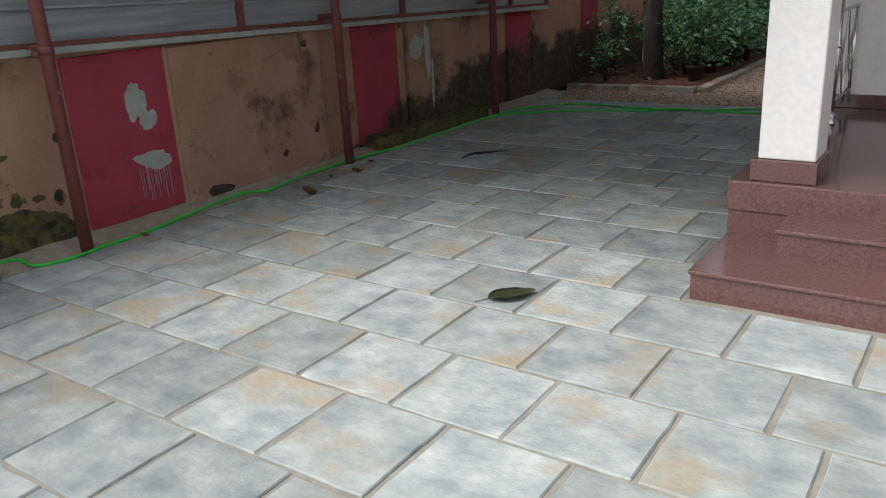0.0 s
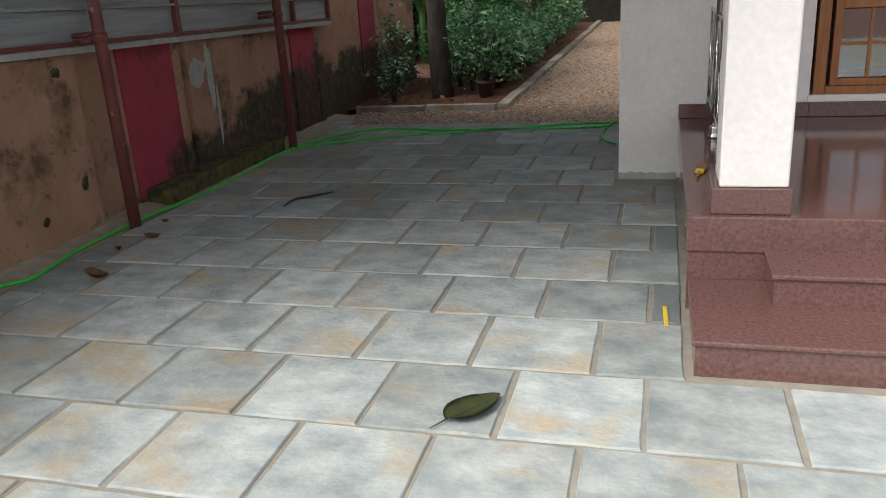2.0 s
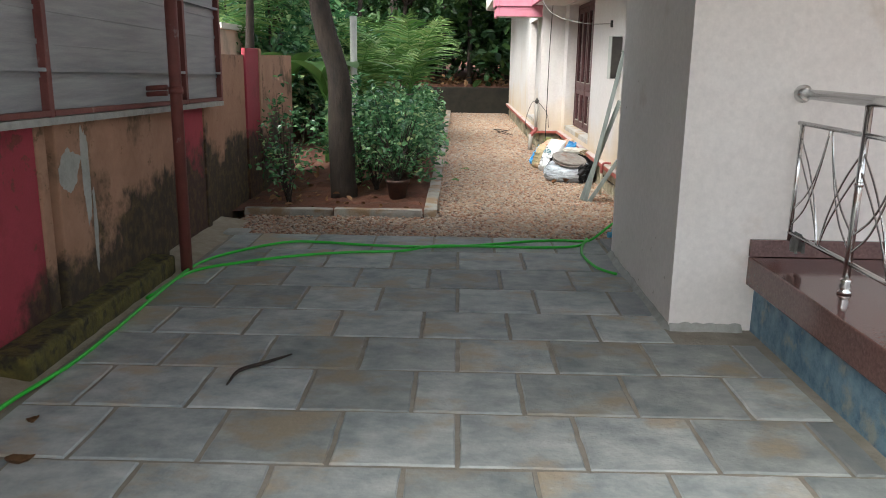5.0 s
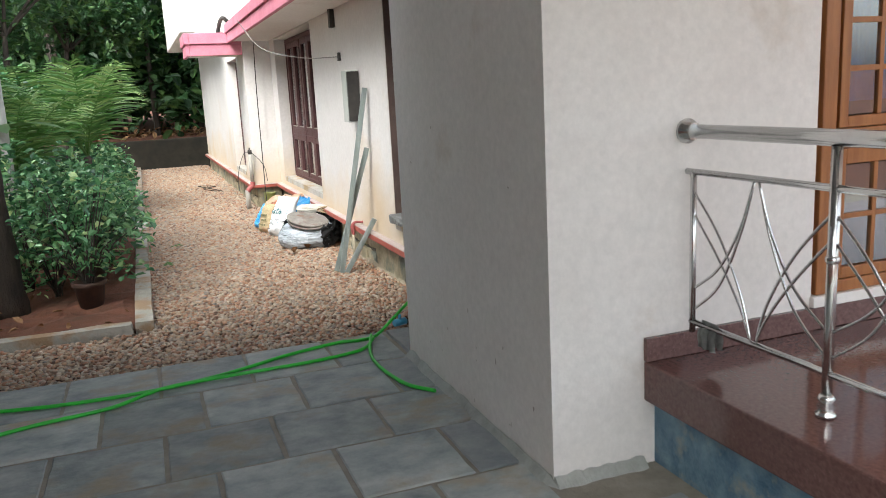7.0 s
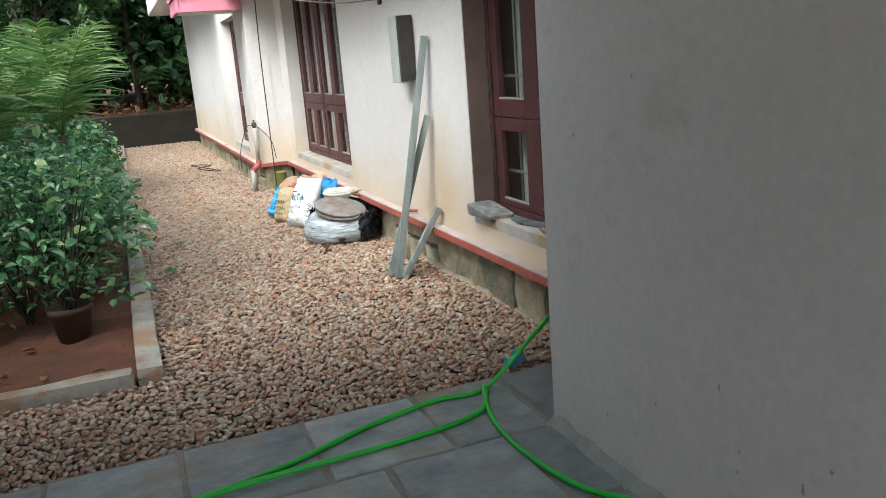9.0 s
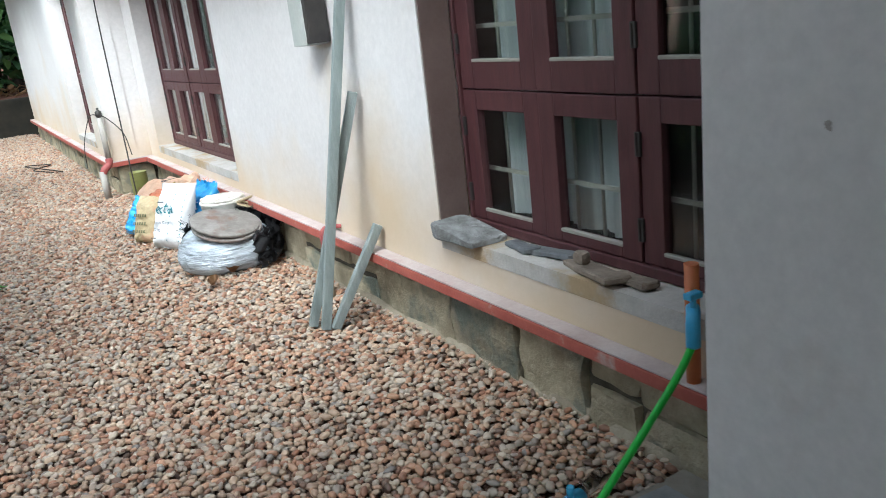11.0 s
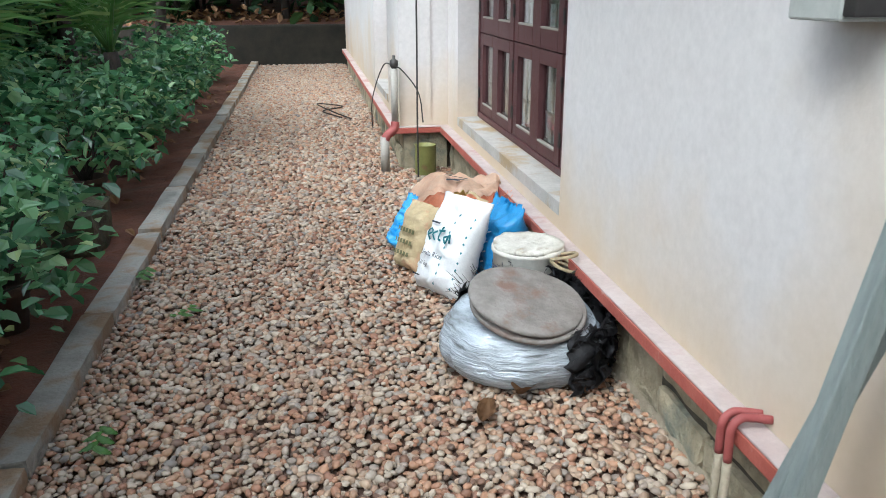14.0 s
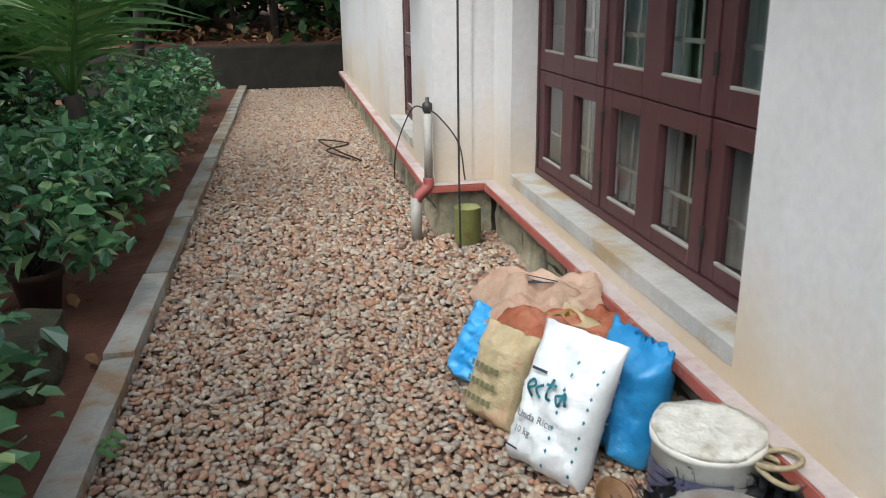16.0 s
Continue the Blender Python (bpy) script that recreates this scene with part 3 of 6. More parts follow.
for k in range(1, 4):
    box(bm, -0.172 + 0.5255 * k - 0.025, -0.172 + 0.5255 * k + 0.025, Y - 0.028, Y + 0.058, 0.661, 1.254, 0.004)
    box(bm, -0.172 + 0.5255 * k - 0.025, -0.172 + 0.5255 * k + 0.025, Y - 0.028, Y + 0.058, 1.341, 2.279, 0.004)
part("window_frame", bm, M_WOOD, w)
for k in range(4):
    a = -0.172 + 0.5255 * k + 0.027
    b = a + 0.47
    for z0, z1, rows in ((0.663, 1.252, 2), (1.343, 2.277, 4)):
        bm = bmesh.new()
        s = 0.05
        for q in ((a, a + s, z0, z1), (b - s, b, z0, z1), (a + s, b - s, z0, z0 + s), (a + s, b - s, z1 - s - 0.02, z1)):
            box(bm, q[0], q[1], Y - 0.02, Y + 0.02, q[2], q[3], 0.004)
        box(bm, (a + b) / 2 - 0.012, (a + b) / 2 + 0.012, Y - 0.014, Y + 0.014, z0 + s, z1 - s - 0.02, 0.002)
        h = (z1 - z0 - 2 * s - 0.02) / rows
        for r in range(1, rows):
            for q in ((a + s, (a + b) / 2 - 0.012), ((a + b) / 2 + 0.012, b - s)):
                box(bm, q[0], q[1], Y - 0.014, Y + 0.014, z0 + s + h * r - 0.012, z0 + s + h * r + 0.012, 0.002)
        leaf = part("casement", bm, M_WOOD, w)
        for r in range(rows):
            for q in ((a + s - 0.004, (a + b) / 2 - 0.008), ((a + b) / 2 + 0.008, b - s + 0.004)):
                bm = bmesh.new()
                box(bm, q[0], q[1], Y - 0.003, Y + 0.001, z0 + s + h * r + 0.006, z0 + s + h * (r + 1) - 0.006)
                part("pane", bm, M_GLASS2, leaf, "reflecting window glass").visible_shadow = False
bm = bmesh.new()
n = 150
rows = [[bm.verts.new((-0.25 + 2.25 * i / n, Y + 0.12 + 0.02 * math.sin(i * 0.8), z)) for i in range(n + 1)] for z in (1.45, 2.34)]
for i in range(n):
    bm.faces.new((rows[0][i], rows[0][i + 1], rows[1][i + 1], rows[1][i])).smooth = True
part("curtain", bm, M_BCURT, w, "blue patterned curtain")
# added dark sheet behind the porch window in place of room shade
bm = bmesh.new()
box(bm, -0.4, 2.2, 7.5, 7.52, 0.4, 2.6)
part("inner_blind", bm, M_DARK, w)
bm = bmesh.new()
box(bm, -0.28, 2.05, 6.92, 6.949, 0.555, 0.604, 0.004)
thing("sill_4", bm, M_WHITE, "white painted sill under the porch window", "window sill", kind="structure")

# ---- stainless railing on the veranda edge
railing = empty("railing", "stainless steel veranda railing with crossed curved bars", "railing")
RX = -0.95


def bar(name, pts, r, sides=10, label=""):
    bm = bmesh.new()
    tube(bm, pts, r, sides)
    return part(name, bm, M_STEEL, railing, label)


bar("handrail", [(RX, 6.93, 1.385), (RX, 4.77, 1.385)], 0.028, 14)
bm = bmesh.new()
lathe(bm, [(0.05, 0.0), (0.05, 0.012), (0.036, 0.02), (0.034, 0.05)], 20)
bm.transform(Matrix.Translation((RX, 6.948, 1.385)) @ Matrix.Rotation(radians(90), 4, "X"))
part("wall_flange", bm, M_STEEL, railing, "polished steel wall flange")
bar("mid_rail", [(RX, 6.94, 1.225), (RX, 4.77, 1.225)], 0.013)
bar("bottom_rail", [(RX, 6.91, 0.605), (RX, 4.77, 0.605)], 0.013)
bar("end_post", [(RX, 6.9, 0.56), (RX, 6.9, 1.225)], 0.013)
posts = (6.9, 6.2, 5.46, 4.8)
for py in posts[1:]:
    bar("post", [(RX, py, 0.45), (RX, py, 1.36)], 0.018, 12)
    bm = bmesh.new()
    lathe(bm, [(0.034, 0), (0.034, 0.012), (0.022, 0.02), (0.03, 0.035), (0.022, 0.05), (0.03, 0.065), (0.019, 0.08)], 16, (RX, py, 0.452))
    part("post_collar", bm, M_STEEL, railing)
    bm = bmesh.new()
    lathe(bm, [(0.018, 0), (0.023, 0.006), (0.023, 0.02), (0.018, 0.026)], 14, (RX, py, 0.98))
    part("post_ring", bm, M_STEEL, railing)
for a, b in zip(posts, posts[1:]):
    m = (a + b) / 2
    for e in (a, b):
        for d in (0.0, 0.09):
            s = 1 if e > m else -1
            bar("curved_bar", spline([(RX, e, 1.15 - d), (RX, e + (m - e) * 0.45, 0.98 - d), (RX, e + (m - e) * 0.8, 0.78 - d * 0.6), (RX, m + s * 0.012, 0.61)], 6), 0.0055, 6)
            bar("curved_bar", spline([(RX, m + s * 0.01, 1.22), (RX, m + (e - m) * 0.22, 1.04 - d * 0.3), (RX, m + (e - m) * 0.55, 0.86 - d * 0.8), (RX, e, 0.74 - d)], 6), 0.0055, 6)

# ---- poles and sheet cladding along the wall
for py in (0.1, 2.75, 5.42, 8.05):
    pole = empty("steel_pole", "rusty red-brown steel carport pole with flaking paint", "pole", "carport poles")
    bm = bmesh.new()
    tube(bm, [(-4.84, py, -0.03), (-4.84, py, 3.08)], 0.042, 14)
    part("pole_shaft", bm, M_POLE, pole)
    bm = bmesh.new()
    for zz in (1.28, 1.32):
        tube(bm, [(-4.9, py, zz), (-5.05, py, zz - 0.01)], 0.018, 8)
    lathe(bm, [(0.05, 0.0), (0.05, 0.05)], 14, (-4.84, py, 1.275))
    part("bracket", bm, M_POLE, pole)
clad = empty("sheet_fence", "grey metal sheet screen on a red-brown steel frame above the wall", "screen", kind="structure")


def slope(y):
    return 1.335 - 0.024 * (y - 3.0)


ys = [-2.0, 0.2, 2.4, 4.5, 6.62, 8.78, 9.72]
for a, b in zip(ys, ys[1:]):
    bm = bmesh.new()
    # first sheets cut low, tops unseen, so more light reaches the near paving
    top = 1.72 if a > 2 else 0.78
    vs = box(bm, -5.05, -5.044, a + 0.02, b - 0.02, 0.0, top)
    for k in range(1, int(top / 0.17)):
        box(bm, -5.0435, -5.036, a + 0.022, b - 0.022, 0.17 * k, 0.17 * k + 0.025)
    for v in bm.verts:
        v.co.z += slope(v.co.y)
    part("sheet", bm, M_SHEET, clad, "dull grey ribbed metal sheet")
    bm = bmesh.new()
    box(bm, -5.05, -5.0, b - 0.025, b + 0.025, slope(b) - 0.04, slope(b) + top, 0.004)
    part("frame_upright", bm, M_POLE, clad, "red-brown steel upright")
    for dz, w2 in ((-0.03, 0.03), (0.2, 0.02), (0.75, 0.02)):
        bm = bmesh.new()
        vs = box(bm, -5.035, -5.0, a + 0.026, b - 0.026, 0, w2)
        for v in vs:
            v.co.z += slope(v.co.y) + dz
        part("frame_rail", bm, M_POLE if dz < 0.1 else M_SHEET, clad, "steel frame rail")
    bm = bmesh.new()
    vs = box(bm, -5.1, -4.99, a, b, -0.075, -0.035)
    for v in vs:
        v.co.z += slope(v.co.y)
    part("flashing", bm, M_CEM, clad, "weathered grey flashing strip")


# ---- wear on the compound wall: mould, moss and bare cement
def blot(name, mat, y, z, ry, rz, seed, parent, label, x=-5.094, lobes=5, rag=0.2):
    rng = random.Random(seed)
    ph = [(rng.uniform(0, 6.3), rng.uniform(0.3, 1) / (k + 1)) for k in range(lobes + 5)]
    bm = bmesh.new()
    n = 60
    c = bm.verts.new((x, y, z))
    ring = []
    for k in range(n):
        a = 2 * math.pi * k / n
        r = max(0.45, 1 + rag * sum(am * math.sin((j + 2) * a + p) for j, (p, am) in enumerate(ph))) + rng.uniform(-0.05, 0.05)
        ring.append(bm.verts.new((x - 0.002, y + ry * r * math.cos(a), max(-0.03, z + rz * r * math.sin(a)))))
    for k in range(n):
        bm.faces.new((c, ring[k], ring[(k + 1) % n]))
    return part(name, bm, mat, parent, label)


M_MOSSG = surf("green_black_moss", (0.05, 0.045, 0.015), (0.14, 0.12, 0.03), 14, 0.95, 0.6, c3=(0.03, 0.025, 0.015), scale3=10, amount3=0.5)
rng = random.Random(4)
blot("cement_patch", M_CEM, 3.48, 0.86, 0.075, 0.15, 3, wall_west, "bare grey cement patch", rag=0.25)
blot("cement_patch", M_CEM, 3.56, 0.72, 0.06, 0.09, 8, wall_west, "bare grey cement patch", rag=0.25)
blot("cement_patch", M_CEM, 3.56, 0.42, 0.14, 0.075, 11, wall_west, "bare grey cement patch", rag=0.25)
for k in range(12):
    yy = 3.42 + 0.022 * k + rng.uniform(-0.006, 0.006)
    bm = bmesh.new()
    box(bm, -5.096, -5.0945, yy, yy + rng.uniform(0.002, 0.006), rng.uniform(0.08, 0.25), 0.38)
    part("drip", bm, M_CEM, wall_west, "grey cement drip")
for k in range(26):
    y, z = rng.uniform(2.2, 2.92), max(0.02, rng.gauss(0.25, 0.3))
    blot("moss_patch", M_MOSSG if rng.random() < 0.6 else M_MOSS, y, z, rng.uniform(0.02, 0.07), rng.uniform(0.02, 0.06), 50 + k, wall_west, "moss and flaked paint", x=-5.113)
blot("moss_patch", M_MOSSG, 2.5, 0.08, 0.4, 0.2, 77, wall_west, "greenish moss", x=-5.115)
for y, z, ry, rz in ((5.2, 1.1, 0.04, 0.035), (4.1, 0.05, 0.12, 0.06), (5.27, 0.35, 0.03, 0.05), (4.85, 0.2, 0.03, 0.03)):
    blot("moss_patch", M_MOSS, y, z, ry, rz, int(y * 77), wall_west, "dark stain", x=-5.054)
for y, z, ry, rz in ((7.05, 0.85, 0.05, 0.3), (7.12, 0.5, 0.03, 0.22), (6.85, 0.9, 0.12, 0.12)):
    blot("cement_patch", M_CEM, y, z, ry, rz, int(y * 91), wall_west, "pale grey streak", x=-5.054, rag=0.2)
bm = bmesh.new()
vs = box(bm, -5.1, -4.9, 5.95, 8.0, -0.05, 0.13, 0.02)
for v in bm.verts:
    v.co.z += 0.02 * noise.noise(v.co * 5)
thing("wall_footing", bm, M_MOSSG, "low mossy footing at the wall base", "footing", kind="structure")
bm = bmesh.new()
n = 90
rows = [[bm.verts.new((x, -4 + 13.9 * i / n, z + 0.012 * noise.noise(Vector((i * 0.9, x * 9, 2))))) for i in range(n + 1)] for x, z in ((-5.12, 0.035), (-4.98, 0.015), (-4.84, -0.012))]
for p, q in zip(rows, rows[1:]):
    for i in range(n):
        bm.faces.new((p[i], p[i + 1], q[i + 1], q[i]))
thing("soil_strip", bm, M_MORTAR, "narrow strip of sandy mortar and soil by the wall", "soil", kind="structure")
# porch wall foot
bm = bmesh.new()
vs = [[], []]
n = 60
for i in range(n + 1):
    s = i / n * 3.0
    p = Vector((-1.585, 8.79 - s, 0)) if s < 1.84 else Vector((-1.585 + (s - 1.84) * 0.37, 6.95, 0))
    d = Vector((-1, 0, 0)) if s < 1.84 else Vector((0, -1, 0))
    vs[0].append(bm.verts.new(p + d * 0.004 + Vector((0, 0, 0.03 + 0.03 * abs(noise.noise(Vector((s * 5, 1, 4))))))))
    vs[1].append(bm.verts.new(p + d * (0.05 + 0.02 * noise.noise(Vector((s * 4, 7, 4)))) - Vector((0, 0, 0.012))))
for i in range(n):
    bm.faces.new((vs[0][i], vs[0][i + 1], vs[1][i + 1], vs[1][i]))
thing("mortar_fillet", bm, M_CEM, "rough cement fillet at the wall foot", "mortar", kind="structure")

# ---- planting bed
bm = bmesh.new()
nx, ny = 14, 80
vs = [[bm.verts.new((-5.12 + 1.98 * i / nx, 10.26 + 15.76 * j / ny, 0.015 + 0.045 * noise.noise(Vector((i * 0.6, j * 0.6, 5))))) for i in range(nx + 1)] for j in range(ny + 1)]
for j in range(ny):
    for i in range(nx):
        bm.faces.new((vs[j][i], vs[j][i + 1], vs[j + 1][i + 1], vs[j + 1][i]))
thing("planting_bed", bm, M_SOIL, "bare red soil of the planting bed", "soil", kind="structure")


def rough_block(bm, x0, x1, y0, y1, z0, z1, amp, seed, cuts=3):
    """A block with an uneven surface."""
    bmesh.ops.create_cube(bm, size=1.0, matrix=Matrix.LocRotScale(((x0 + x1) / 2, (y0 + y1) / 2, (z0 + z1) / 2), None, (x1 - x0, y1 - y0, z1 - z0)))
    bmesh.ops.subdivide_edges(bm, edges=bm.edges[:], cuts=cuts, use_grid_fill=True)
    for v in bm.verts:
        p = Vector((v.co.x, v.co.y, v.co.z)) * 9 + Vector((seed, seed * 2, 0))
        edge = sum(min(v.co[i] - lo, hi - v.co[i]) < 0.004 for i, (lo, hi) in enumerate(((x0, x1), (y0, y1), (z0, z1))))
        c = Vector(((x0 + x1) / 2, (y0 + y1) / 2, (z0 + z1) / 2))
        v.co += Vector((noise.noise(p), noise.noise(p + Vector((9, 0, 0))), noise.noise(p + Vector((0, 9, 0))))) * amp
        if edge > 1:
            v.co += (c - v.co).normalized() * 0.006 * (edge - 1)
    for f in bm.faces:
        f.smooth = False


kerb = empty("kerb", "weathered concrete kerb around the planting bed", "kerb", kind="structure")
rng = random.Random(9)
y = 10.26
k = 0
while y < 25.9:
    ln = rng.uniform(1.0, 1.35)
    bm = bmesh.new()
    rough_block(bm, -3.185 + rng.uniform(-0.004, 0.004), -3.055 + rng.uniform(-0.004, 0.004), y + 0.006, min(y + ln, 26.0) - 0.006, -0.06, 0.055 + rng.uniform(-0.008, 0.01), 0.006, k)
    part("kerb_stone", bm, M_KERB, kerb)
    y += ln
    k += 1
for x0, x1, yy in ((-4.98, -4.1, 10.2), (-4.09, -3.2, 10.25)):
    bm = bmesh.new()
    rough_block(bm, x0, x1, yy, yy + 0.12, -0.06, 0.06, 0.006, x0)
    part("kerb_stone", bm, M_KERB, kerb)

# ---- foundation stones
rng = random.Random(21)


def stone_run(y0, y1, x):
    y = y0
    k = 0
    while y < y1 - 0.1:
        ln = min(rng.uniform(0.24, 0.5), y1 - y)
        spans = ((-0.06, 0.28),) if rng.random() < 0.75 else ((-0.06, 0.12), (0.135, 0.28))
        for z0, z1 in spans:
            bm = bmesh.new()
            rough_block(bm, x + rng.uniform(-0.012, 0.01), x + 0.12, y + 0.007, y + ln - 0.007, z0 + rng.uniform(0, 0.015), z1 - rng.uniform(0, 0.012), 0.016, k + y0, 6)
            part("stone", bm, M_STONE, foundation)
        y += ln
        k += 1


stone_run(8.82, 16.53, W + 0.015)
stone_run(16.59, 24.9, W2 + 0.015)
bm = bmesh.new()
rough_block(bm, W2 + 0.02, W - 0.01, 16.535, 16.67, -0.06, 0.28, 0.01, 5, 4)
part("stone", bm, M_STONE, foundation)
bm = bmesh.new()
n = 120
rows = [[], []]
for i in range(n + 1):
    y = 9.25 + 7.25 * i / n
    rows[0].append(bm.verts.new((W + 0.012, y, 0.02 + 0.02 * noise.noise(Vector((y * 3, 0, 0))))))
    rows[1].append(bm.verts.new((W - 0.004 + 0.016 * noise.noise(Vector((y * 4, 3, 0))), y, -0.03)))
for i in range(n):
    bm.faces.new((rows[0][i], rows[0][i + 1], rows[1][i + 1], rows[1][i]))
part("mortar_base", bm, M_MORTAR, foundation, "sandy mortar along the stone foot")

# ---- upper far part of the house
bm = bmesh.new()
box(bm, -2.15, 5.0, 19.0, 24.6, 2.78, 4.3, 0.02)
thing("upper_storey", bm, M_WHITE, "plain white upper balcony block of the house", "balcony", kind="structure")
M_SMUDGE = surf("grey_brown_smudge", (0.40, 0.35, 0.31), (0.52, 0.47, 0.43), 20, 0.9, 0.1)
rng = random.Random(44)
porch_marks = empty("wall_smudges", "small grey-brown smudges on the porch side wall", "smudge", kind="stuff")
for k in range(16):
    blot("smudge", M_SMUDGE, rng.uniform(7.0, 8.75), rng.choice((rng.uniform(0.05, 0.5), rng.uniform(0.3, 1.8))), rng.uniform(0.002, 0.007), rng.uniform(0.003, 0.014), 400 + k, porch_marks, "", x=-1.5875, rag=0.3)

# ---- loose things by the house wall
M_WSACK = surf("white_woven_sack", (0.70, 0.72, 0.73), (0.80, 0.81, 0.82), 30, 0.55, 0.25, local=True, fine=150)
M_BEIGE = surf("beige_paper_sack", (0.40, 0.31, 0.17), (0.54, 0.44, 0.27), 12, 0.8, 0.5, local=True, c3=(0.50, 0.28, 0.17), scale3=9, amount3=0.35)
M_BSACK = surf("blue_plastic_sack", (0.02, 0.20, 0.48), (0.05, 0.30, 0.60), 10, 0.35, 0.3, local=True)
M_BSACK2 = surf("bright_blue_plastic", (0.03, 0.30, 0.72), (0.09, 0.42, 0.80), 10, 0.3, 0.3, local=True)
M_PEACHB = surf("peach_plastic_sack", (0.74, 0.50, 0.35), (0.82, 0.64, 0.50), 12, 0.5, 0.4, local=True, c3=(0.68, 0.36, 0.22), scale3=6, amount3=0.25)
M_OSACK = surf("orange_plastic_sack", (0.58, 0.17, 0.08), (0.72, 0.32, 0.19), 9, 0.45, 0.5, local=True, c3=(0.46, 0.09, 0.045), scale3=6, amount3=0.2)
M_WRAP = surf("silvery_grey_wrap", (0.26, 0.29, 0.30), (0.68, 0.76, 0.84), 7, 0.22, 0.8, local=True, c3=(0.12, 0.13, 0.12), scale3=6, amount3=0.28, stretch=(0.6, 0.6, 5), fine=28, metal=0.2)
M_BLACK = surf("black_shade_net", (0.012, 0.012, 0.014), (0.035, 0.035, 0.04), 40, 0.6, 0.3)
M_SLAB = surf("round_cement_slab", (0.155, 0.14, 0.125), (0.29, 0.27, 0.25), 9, 0.8, 0.5, c3=(0.19, 0.12, 0.095), scale3=6, amount3=0.35)
M_TUBW = surf("tub_plastic", (0.60, 0.58, 0.52), (0.68, 0.66, 0.60), 8, 0.5, 0.15)
M_LABEL = surf("dark_blue_label", (0.06, 0.06, 0.12), (0.12, 0.12, 0.18), 12, 0.5, 0.05)
M_CRUST = surf("dried_white_paint", (0.50, 0.48, 0.42), (0.68, 0.66, 0.60), 16, 0.8, 0.7, c3=(0.35, 0.31, 0.24), scale3=9, amount3=0.3)
M_TEAL = surf("teal_print", (0.01, 0.16, 0.20), (0.015, 0.19, 0.23), 10, 0.6, 0.0)
M_INK = surf("black_print", (0.02, 0.025, 0.04), (0.03, 0.035, 0.05), 10, 0.6, 0.0)
M_GREENINK = surf("green_print", (0.13, 0.13, 0.06), (0.18, 0.17, 0.09), 10, 0.6, 0.0)
M_BLUEG = surf("blue_grey_bar", (0.18, 0.215, 0.21), (0.28, 0.32, 0.31), 8, 0.6, 0.3, stretch=(3, 3, 0.6))
M_RUSTRED = surf("red_pipe_paint", (0.28, 0.06, 0.06), (0.36, 0.10, 0.09), 8, 0.6, 0.2)
M_CAN = surf("olive_tin", (0.16, 0.17, 0.05), (0.24, 0.25, 0.08), 8, 0.5, 0.2, c3=(0.20, 0.12, 0.06), scale3=6, amount3=0.2)
M_PIPE = surf("grey_pvc_pipe", (0.30, 0.28, 0.25), (0.42, 0.40, 0.36), 6, 0.6, 0.2)
M_METER = surf("meter_box_paint", (0.36, 0.38, 0.36), (0.46, 0.48, 0.45), 5, 0.5, 0.1)
M_DRY = surf("dry_leaf", (0.16, 0.08, 0.035), (0.26, 0.14, 0.06), 20, 0.7, 0.3)
M_OLIVE = surf("fallen_green_leaf", (0.06, 0.075, 0.03), (0.11, 0.12, 0.05), 14, 0.5, 0.3)
M_ORANGE = surf("orange_pipe", (0.50, 0.13, 0.04), (0.58, 0.19, 0.07), 10, 0.5, 0.1)
M_TAP = surf("blue_tap_plastic", (0.05, 0.36, 0.62), (0.09, 0.44, 0.70), 10, 0.35, 0.0)
M_CLOTH = surf("grey_cloth", (0.22, 0.23, 0.22), (0.34, 0.35, 0.33), 15, 0.95, 0.3)
M_YELLOW = surf("yellow_plastic", (0.60, 0.45, 0.03), (0.68, 0.52, 0.06), 10, 0.5, 0.0)
M_TERRA = surf("dark_pot", (0.035, 0.02, 0.016), (0.085, 0.045, 0.03), 8, 0.8, 0.3)
M_ROCK = surf("mossy_rock", (0.03, 0.028, 0.016), (0.085, 0.075, 0.04), 9, 0.95, 0.8, c3=(0.04, 0.07, 0.02), scale3=5, amount3=0.3)


def sack_depth(u, v, t, flat):
    edge = max(0.0, 1 - abs(u) ** 3.2) ** 0.55
    prof = min(1.0, (v / 0.10) ** 0.5 if v < 0.10 else 1.0) * (1.0 if v < flat else max(0.04, 1 - ((v - flat) / (1 - flat)) ** 1.6))
    return t * edge * prof


